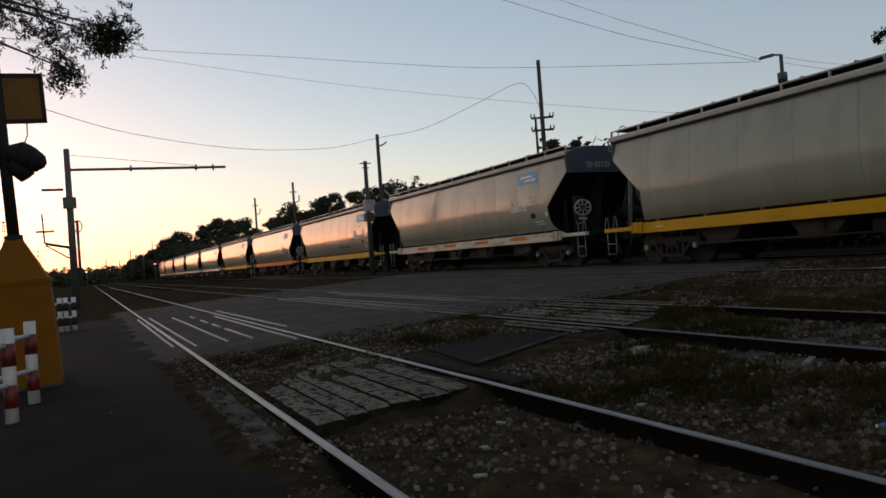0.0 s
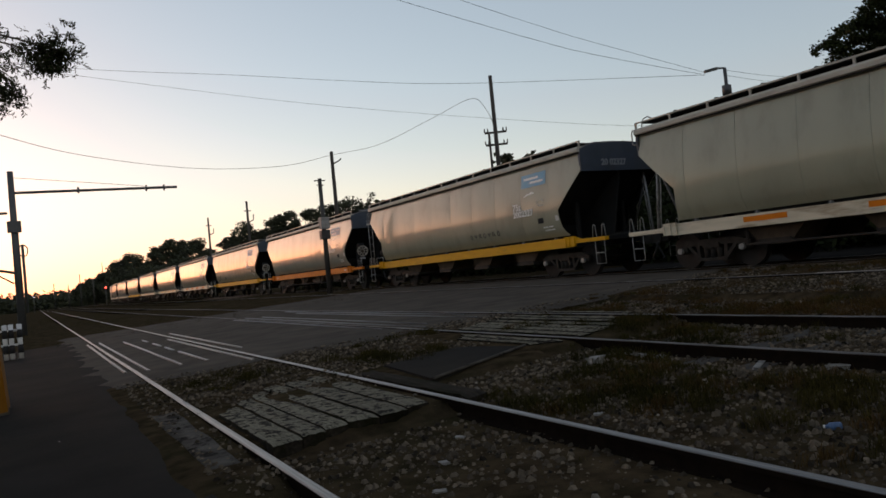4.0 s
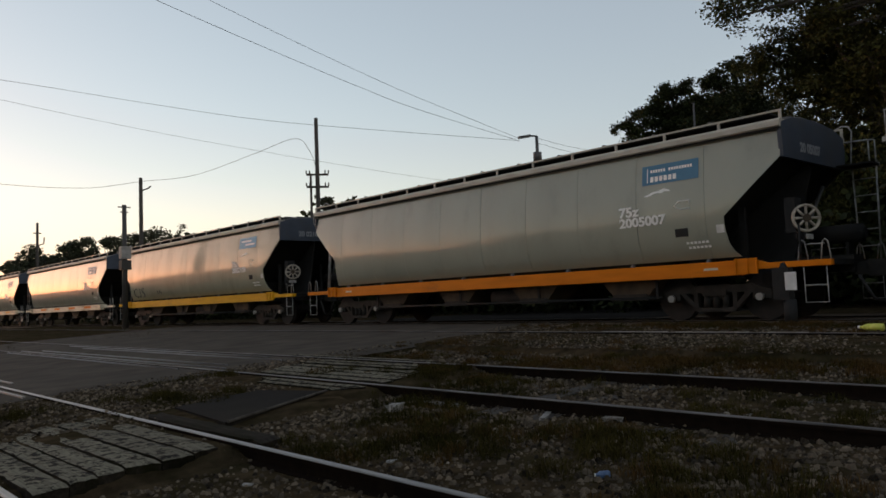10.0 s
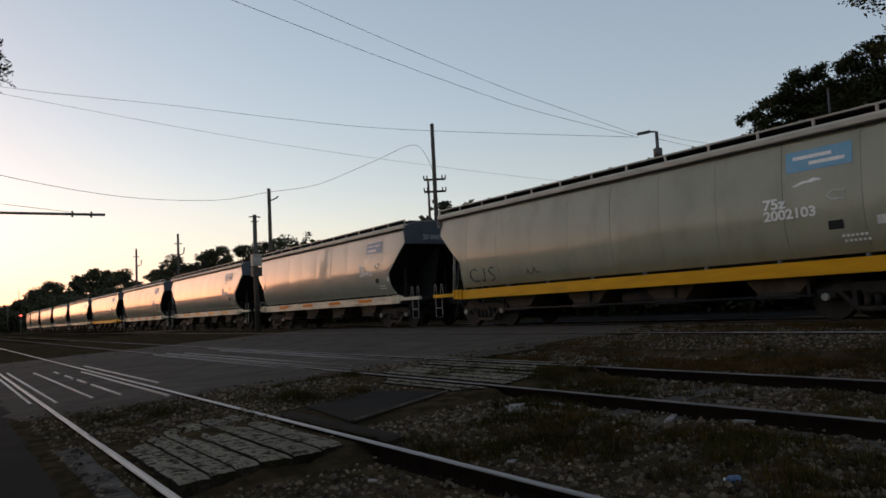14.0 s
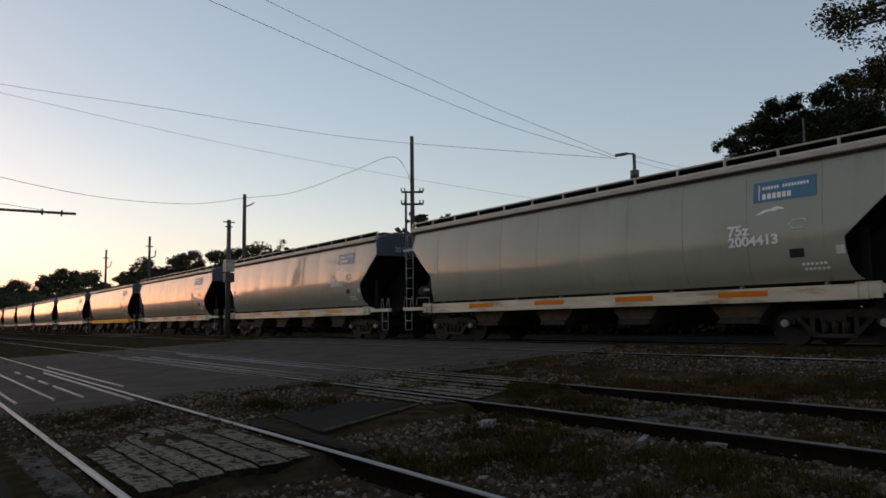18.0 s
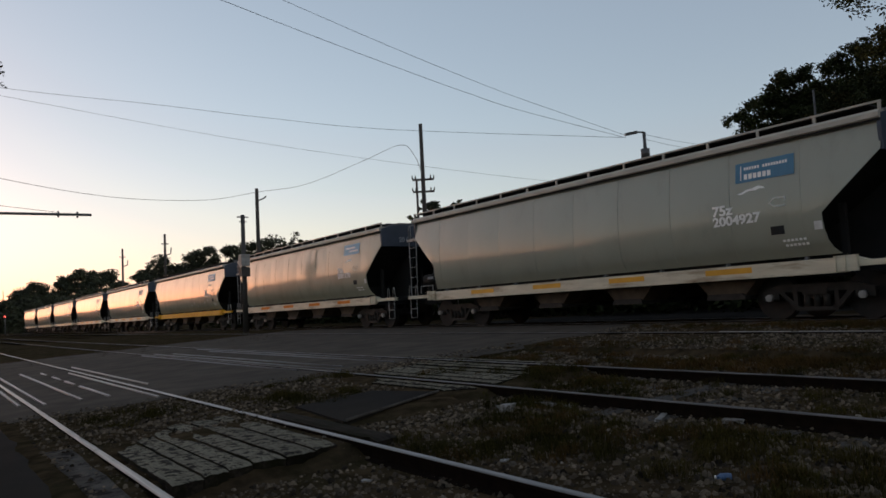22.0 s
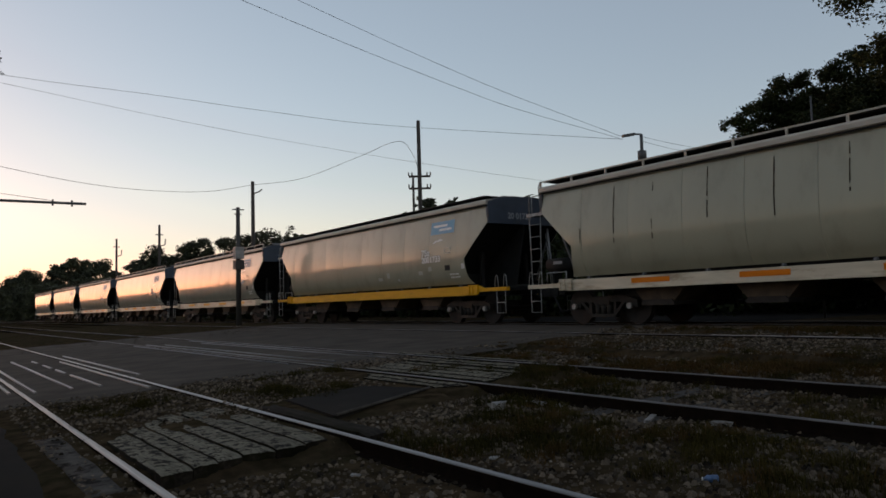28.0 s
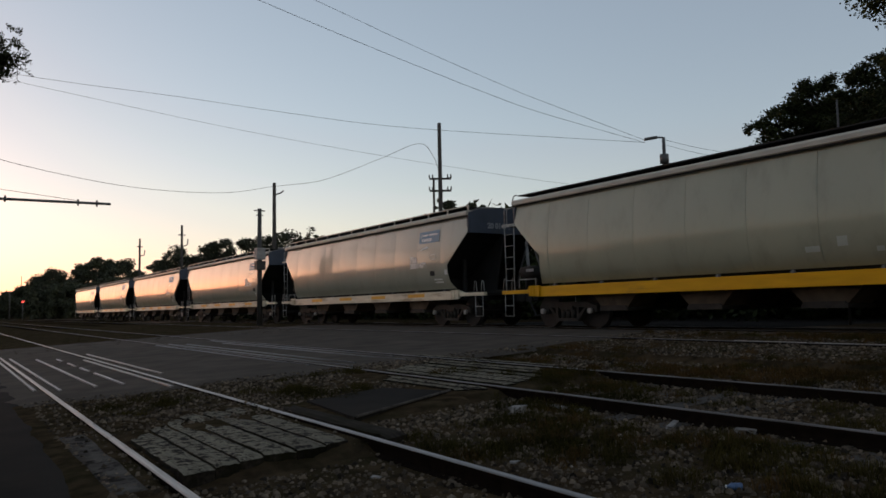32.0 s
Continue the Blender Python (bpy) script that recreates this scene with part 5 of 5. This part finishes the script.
# tops showing over the wagons
for i, (az, d, el, r) in enumerate(((13.0, 108, 4.2, 2.2), (13.9, 110, 4.75, 2.4), (15.1, 104, 4.4, 2.0), (16.4, 100, 5.1, 2.3), (17.3, 100, 5.45, 2.3), (18.9, 96, 5.45, 2.0), (20.4, 88, 5.55, 2.0), (21.7, 86, 6.05, 2.4), (23.1, 86, 5.8, 2.2), (24.3, 86, 5.4, 1.8),
                                     (33.9, 66, 8.25, 1.5), (35.6, 66, 8.1, .9), (27.5, 78, 4.7, 2.6), (30, 76, 4.9, 2.6), (38, 70, 5.6, 2.6), (42, 66, 5.8, 2.6), (46, 62, 6.0, 2.6))):
    p = far(az, el, d)
    tree(p.x, p.y, (p.z - lie(p.x)) * 1.0, r, 40 + i, "leaf_far", .15, 90, 44, "far tree showing over the wagons", low=.35, tight=.18)
# wooded rise at the bend
for i, (az, d, el, r) in enumerate(((3.0, 265, 1.3, 4), (3.7, 262, 1.6, 5), (4.5, 250, 2.05, 5), (5.3, 240, 2.75, 5), (6.2, 236, 3.1, 5), (7.0, 240, 2.4, 5), (7.8, 222, 3.5, 4), (8.5, 214, 4.0, 4.5), (9.5, 212, 3.75, 4), (10.5, 205, 3.8, 4.5), (11.3, 200, 3.0, 4), (12.1, 196, 2.5, 4), (6.1, 200, 2.0, 5), (7.4, 196, 2.1, 5), (9.2, 190, 2.5, 5), (10.4, 186, 2.5, 5))):
    p = far(az, el, d)
    tree(p.x, p.y, (p.z - lie(p.x)) * 1.0, r, 70 + i, "leaf_far", .3, 80, 60, "dark tree of the wood at the bend", low=.12, group="wood at the bend", tight=.14)


def belt(name, a0, a1, dist, h0, h1, seed, n, size, label):
    """A far belt of woods as one mass of foliage."""
    rng = random.Random(seed)
    cs = []
    for i in range(n):
        a = radians(a0 + (a1 - a0) * (i + rng.random()) / n)
        d = dist * rng.uniform(.93, 1.1)
        h = rng.uniform(h0, h1) * (.75 + .5 * abs(noise.noise((i * .11, seed, 0))))
        for q in range(4):
            cs.append((Vector((d * math.sin(a), d * math.cos(a), h * (q + .4) / 4)), rng.uniform(.6, 1.3)))
    v, f = leaves(cs, 26, h1 * .42, size, rng)
    tagged(new(name, pydata(name, v, f, M["leaf_far"])), label, "woods", kind="stuff")


belt("far_woods", -40, 5, 420, 6, 9, 5, 650, 1.0, "far dark belt of woods along the horizon")
# two belts added out of view; they block low sky glow reflected in wagons
belt("roadside_woods", -150, -28, 60, 4.6, 7.2, 6, 170, .6, "unseen trees added on the town side to darken the wagons' reflections")
belt("roadside_woods", -28, -9, 130, 5.5, 8.5, 7, 90, .9, "unseen trees added along the town side to block the low sunset glow")


def hedge():
    rng = random.Random(9)
    cs = []
    for _ in range(1300):
        y = rng.uniform(-25, 75)
        x = rng.uniform(22, 29)
        cs.append((Vector((x, y, .6 + rng.uniform(.2, 4.3 + 1.2 * noise.noise((y * .15, 0, 4))))), rng.uniform(.5, 1.3)))
    v, f = leaves(cs, 70, 1.1, .17, rng)
    cs = []
    for _ in range(900):
        y = rng.uniform(-30, 90)
        cs.append((Vector((rng.uniform(29, 36), y, .6 + rng.uniform(.1, 6.0))), rng.uniform(.6, 1.3)))
    v2, f2 = leaves(cs, 90, 1.6, .4, rng)
    f += [tuple(i + len(v) for i in q) for q in f2]
    v += v2
    tagged(new("undergrowth", pydata("undergrowth", v, f, M["leaf"])), "dense dark undergrowth behind the main line", "undergrowth", kind="stuff")


hedge()
belt("lineside_woods", 74, 118, 46, 7, 11, 8, 60, .4, "trees behind the main line")


def bough(name, root, clusters, seed, leaf, size, label):
    """A feathery bough: limbs to each cluster and fine twigs with narrow leaflets. clusters: point, radius, twigs."""
    rng = random.Random(seed)
    root = Vector(root)
    t = thing(name, label, "tree branch", Matrix.Translation(root))
    bm = bmesh.new()
    verts, faces = [], []
    for c, rad, twigs in clusters:
        c = c - root
        m = c * .55 + Vector((0, 0, .1))
        if twigs > 44:
            tube(bm, (0, 0, 0), m, .032, .016, seg=6, caps=False)
            tube(bm, m, c, .016, .005, seg=5, caps=False)
        for _ in range(twigs):
            s = c + Vector((rng.gauss(0, .4), rng.gauss(0, .4), rng.gauss(0, .4))) * rad
            d = Vector((rng.gauss(.25, .6), rng.gauss(0, .6), rng.gauss(-.35, .5))).normalized() * rad * rng.uniform(.35, .8)
            tube(bm, s, s + d, .0025, .0015, seg=3, caps=False)
            u = d.normalized()
            for k in range(12):
                p = s + d * (k / 11)
                side = u.cross(Vector((rng.gauss(0, 1), rng.gauss(0, 1), rng.gauss(0, 1)))).normalized()
                v = (side + u * .6).normalized() * size * rng.uniform(.7, 1.3)
                w = v.cross(Vector((rng.gauss(0, 1), rng.gauss(0, 1), rng.gauss(0, 1)))).normalized() * size * .17
                i = len(verts)
                verts += [p, p + v * .5 + w, p + v, p + v * .5 - w]
                faces.append((i, i + 1, i + 2, i + 3))
    part("limb", bm, M["bark"], t)
    o = new("foliage", pydata("foliage", verts, faces, M[leaf]))
    o.parent = t


bough("overhanging_branch", (-2.2, 5.8, 3.35), [(far(a, e, 6.5), r, n) for a, e, r, n in ((1.7, 16.7, .17, 110), (2.6, 17.0, .13, 50), (1.2, 16.1, .12, 30), (3.2, 18.2, .1, 9), (-1.1, 15.6, .2, 40), (-2.4, 17.6, .2, 46),
      (-.8, 14.4, .16, 45), (-1.4, 13.9, .12, 25), (-4.0, 18.3, .22, 60), (-5.5, 18.0, .25, 50), (-2.6, 15.9, .12, 10), (.4, 17.3, .16, 25), (-1.6, 17.0, .14, 14))], 4, "leaf", .036, "feathery branch hanging in from a tree by the road")


# ---- loose stones, weeds, litter ----
def stones():
    rng = random.Random(12)
    verts, faces = [], []
    def put(x, y, s):
        z = ground_z(x, y)
        i = len(verts)
        a = rng.uniform(0, 6.28)
        ca, sa = math.cos(a), math.sin(a)
        for u, v, w in ((-1, -.6, 0), (1, -.7, 0), (.8, .8, 0), (-.9, .6, 0), (-.5, -.3, .8), (.6, -.4, .7), (.3, .5, .9)):
            u, v = u * rng.uniform(.7, 1.1), v * rng.uniform(.7, 1.1)
            verts.append((x + (u * ca - v * sa) * s, y + (u * sa + v * ca) * s, z - .3 * s + (w + .3) * s * rng.uniform(.7, 1.2)))
        for f in ((0, 1, 5, 4), (1, 2, 6, 5), (2, 3, 6), (3, 0, 4), (3, 4, 6), (4, 5, 6)):
            faces.append(tuple(i + k for k in f))
    for _ in range(150000):
        x, y = rng.uniform(.9, 14.3), -3 + 15 * rng.random() ** 1.1
        if paved(x, y) or (1.40 < x < 2.85 and 5.5 < y < 7.1 + .7 * rng.random()) or (5.0 < x < 7.1 and 7 < y < 10.5) or (3.2 < x < 5 and 6.7 < y < 8.3):
            continue
        dens = .4 + .8 * noise.noise((x * .5, y * .5, 2)) + (.4 if 3.2 < x < 9 else 0)
        if rng.random() > dens:
            continue
        put(x, y, .005 + .026 * rng.random() ** 2.5 + (.02 * rng.random() if rng.random() < .01 else 0))
    for _ in range(4200):                        # coarse ballast lying in drifts
        x, y = rng.uniform(3.1, 9.4), -2 + 10.5 * rng.random()
        if (3.2 < x < 5 and 6.7 < y < 8.3) or (5.0 < x < 7.1 and y > 7.1) or rng.random() > .15 + 1.6 * noise.noise((x * .8, y * .55, 31)):
            continue
        put(x, y, rng.uniform(.014, .036))
    tagged(new("ballast_stones", pydata("ballast_stones", verts, faces, M["stone"])), "loose grey ballast stones between the tracks", "ballast", kind="stuff")
    verts, faces = [], []
    for _ in range(900):
        x, y = rng.uniform(1.4, 13.5), -2 + 11 * rng.random()
        if paved(x, y) or (1.38 < x < 2.85 and y > 5.4) or (5.0 < x < 7.2 and y > 7.1) or (3.2 < x < 5 and 6.7 < y < 8.3) or rng.random() > .45 + noise.noise((x * .8, y * .55, 31)):
            continue
        put(x, y, .008 + .03 * rng.random() ** 2.2)
    tagged(new("pale_stones", pydata("pale_stones", verts, faces, M["pale_stone"])), "scattered paler stones and shards on the ballast", "ballast", kind="stuff")


stones()


def weeds():
    rng = random.Random(14)
    soft = {"weeds": ([], []), "dry_weeds": ([], [])}
    def tuft(x, y, h, n, kind):
        verts, faces = soft[kind]
        z = ground_z(x, y)
        for _ in range(n):
            a, l = rng.uniform(0, 6.28), h * rng.uniform(.4, 1.2)
            bx_, by_ = x + rng.gauss(0, .035), y + rng.gauss(0, .035)
            lean = rng.uniform(.2, .9)
            dx, dy = math.cos(a) * l * lean, math.sin(a) * l * lean
            w = .0012 + .0016 * rng.random()
            i = len(verts)
            px, py = -math.sin(a) * w, math.cos(a) * w
            verts.extend(((bx_ - px, by_ - py, z), (bx_ + px, by_ + py, z), (bx_ + dx * .4 + px, by_ + dy * .4 + py, z + l * .6), (bx_ + dx * .4 - px, by_ + dy * .4 - py, z + l * .6), (bx_ + dx, by_ + dy, z + l * .85)))
            faces.extend(((i, i + 1, i + 2, i + 3), (i + 3, i + 2, i + 4)))
    patches = ((6.4, 6.6, .6, 1.2, 60), (7.0, 7.4, .35, .8, 20), (8.3, 6.6, .6, 1.6, 70), (8.9, 4.6, .7, 1.8, 110), (8.6, 2.2, .8, 1.5, 70), (4.3, 4.9, .5, .9, 34), (4.6, 3.1, .6, .7, 36), (5.2, 6.2, .35, .5, 24), (3.9, 4.1, .5, .8, 20),
               (4.0, 2.0, .5, .7, 24), (3.9, 8.9, .5, .6, 20), (5.2, 10.8, .5, .5, 14), (8.2, 10.2, .8, 1.0, 24), (12.9, 6, .7, 4, 150), (12.4, 3, .8, 3, 70), (9.4, 9.2, .6, 1.5, 34), (3.3, 5.2, .2, .9, 12), (6.2, 2.6, .6, 1.2, 24), (6.3, 8.8, .5, .6, 10), (2.1, 9.6, .5, .8, 12))
    for cx, cy, rx, ry, n in patches:
        for _ in range(n):
            x0, y0, big = cx + rng.gauss(0, .6) * rx, cy + rng.gauss(0, .6) * ry, rng.uniform(.05, .16)
            kind = "dry_weeds" if x0 > 7.7 and rng.random() < .7 or rng.random() < .1 else "weeds"
            for _ in range(12):
                u, v = rng.gauss(0, 1), rng.gauss(0, 1)
                x, y = x0 + u * big, y0 + v * big
                if paved(x, y) or (1.40 < x < 2.85 and 5.4 < y < 8.3) or min(abs(x - r) for r in (1.29, 2.97, 5.51, 7.19, 9.71, 11.39)) < .1:
                    continue
                tuft(x, y, (.03 + .7 * big) * math.exp(-.35 * (u * u + v * v)), 16, kind)
    for _ in range(1100):
        x, y = rng.uniform(1.0, 14), -4 + 16 * rng.random()
        if not paved(x, y) and not (1.40 < x < 2.85 and 5.4 < y < 8.6):
            tuft(x, y, rng.uniform(.012, .035), 7, "weeds")
    for _ in range(2600):
        x, y = rng.uniform(-1, 20), 25 + 60 * rng.random()
        if noise.noise((x * .3, y * .1, 3)) > .05:
            tuft(x, y, rng.uniform(.08, .25), 6, "weeds")
    for name, look_, label in (("weeds", "grass", "low green and yellow weeds between the tracks"), ("dry_weeds", "dry_grass", "dry brown grass tufts beside the tracks")):
        tagged(new(name, pydata(name, *soft[name], M[look_])), label, "weeds", kind="stuff")


weeds()


def litter(name, x, y, sx, sy, sz, material, label, turn=0, seed=1):
    rng = random.Random(seed)
    bm = bmesh.new()
    box(bm, (0, 0, sz / 2), (sx, sy, sz))
    bmesh.ops.subdivide_edges(bm, edges=bm.edges, cuts=2)
    for v in bm.verts:
        v.co += Vector([rng.uniform(-.12, .12) * k for k in (sx, sy, sz)])
    solid(name, bm, material, label, "litter", pose(x, y, ground_z(x, y), 0, 0, turn), "litter between the tracks")


litter("crumpled_carton", 4.73, 5.91, .17, .11, .07, M["litter"], "small crumpled white carton on the ballast", 20, 1)
litter("paper_strip", 5.36, 5.88, .1, .56, .02, M["litter"], "torn strip of white paper on the ballast", -3, 2)
litter("paper_strip", 5.33, 4.5, .05, .34, .025, M["litter"], "thin curled strip of pale plastic by the siding", -60, 3)
litter("paper_strip", 5.45, 3.86, .12, .16, .03, M["litter"], "crumpled pale wrapper by the siding", 30, 4)


def bottle(name, x, y, r, length, material, label, turn):
    """A plastic bottle lying on its side, with shoulder, neck and cap."""
    t = thing(name, label, "litter", pose(x, y, ground_z(x, y) + r, 0, 0, turn), "litter between the tracks")
    bm = bmesh.new()
    for p, q, r1, r2 in ((-.5, -.46, .8, 1), (-.46, -.05, 1, 1), (-.05, .0, 1, .9), (.0, .12, .95, 1), (.12, .34, 1, .4), (.34, .42, .4, .38)):
        tube(bm, (0, p * length, 0), (0, q * length, 0), r * r1, r * r2, seg=12)
    part("body", bm, material, t)
    bm = bmesh.new()
    tube(bm, (0, .42 * length, 0), (0, .5 * length, 0), r * .45, seg=10)
    part("cap", bm, M["white"], t, "small white cap")


bottle("plastic_bottle", 3.84, 2.81, .022, .095, M["blue_plastic"], "small blue plastic bottle lying on the ballast", 50)
bottle("yellow_bottle", 11.95, 3.95, .055, .34, M["yellow_plastic"], "yellow plastic bottle lying by the siding rail", 5)
for i, (x, y) in enumerate(((2.2, 4.4), (2.6, 4.9), (1.9, 3.9), (3.4, 4.3), (5.9, 4.2), (4.9, 3.4), (6.1, 3.0), (3.9, 9.3), (-.2, 7.2), (.1, 8.0))):
    litter("paper_scrap", x, y, .05, .07, .012, M["litter"], "torn scrap of pale paper on the ground", 37 * i, 20 + i)


def point_stand():
    """A black track-side housing on a short post, with a small white plate."""
    t = thing("track_stand", "short black housing on a post with a white plate", "track stand", Matrix.Translation((13.37, 5.74, .5)))
    bm = bmesh.new()
    box(bm, (0, 0, .03), (.34, .5, .06))
    tube(bm, (0, -.06, .05), (0, -.06, .5), .11, .11, seg=12)
    part("post", bm, M["steel_black"], t)
    bm = bmesh.new()
    box(bm, (0, .04, .78), (.22, .28, .56))
    box(bm, (0, .02, 1.1), (.1, .12, .1), taper=(.4, .4))
    soften(bm, .015)
    part("housing", bm, M["steel_black"], t)
    bm = bmesh.new()
    box(bm, (-.13, -.15, .82), (.025, .19, .31))
    soften(bm, .01)
    part("plate", bm, M["white"], t, "small white plate")


point_stand()


# ---- movement ----
SLACK = ((0, .10), (1, .05), (3.5, -.06), (6.5, .02), (9.2, .08), (12.8, .25), (16.6, .19), (18.2, .18), (20.2, .03), (21, -.04), (24.2, -.16), (28.6, -.12), (30.2, -.02), (32, 0.0))


def run(t):
    """Where the roof's leading end of the second wagon stands along the line at t seconds."""
    slack = sum(np.interp(t + d, [a for a, _ in SLACK], [b for _, b in SLACK]) for d in (-.8, -.4, 0, .4, .8)) / 5
    return 20.15 - 5.382 * t + .03771 * t ** 2 - .0003279 * t ** 3 + float(slack)


def wheels(wag):
    return [o for o in wag.children if o.name.startswith("wheelset")]


def motions():
    times = [i * .5 for i in range(65)]
    for i, (wag, row) in enumerate(zip(TRAIN, FLEET)):
        rows = []
        for t in times:
            x, y, a = line(run(t) + PITCH * (i - 1) + HALF)
            rows.append((t, pose(x, y, TRAIN_Z, 0, 0, a + (180 if row[4] else 0))))
        walk(wag, rows)
    spin = [i * .125 for i in range(257)]
    leads = {}
    for wag, row in zip(TRAIN, FLEET):
        if row[4] not in leads:
            leads[row[4]] = wheels(wag)
            for o in wheels(wag):
                p = o.matrix_basis.translation.copy()
                turn = 1 if row[4] else -1
                walk(o, [(t, pose(p.x, p.y, p.z, math.degrees((run(t) - run(0)) / .46 * turn))) for t in spin])
        else:
            for o, src in zip(wheels(wag), leads[row[4]]):
                o.rotation_mode = "QUATERNION"
                keys = o.animation_data_create()
                keys.action = src.animation_data.action
                keys.action_slot = src.animation_data.action_slot


motions()
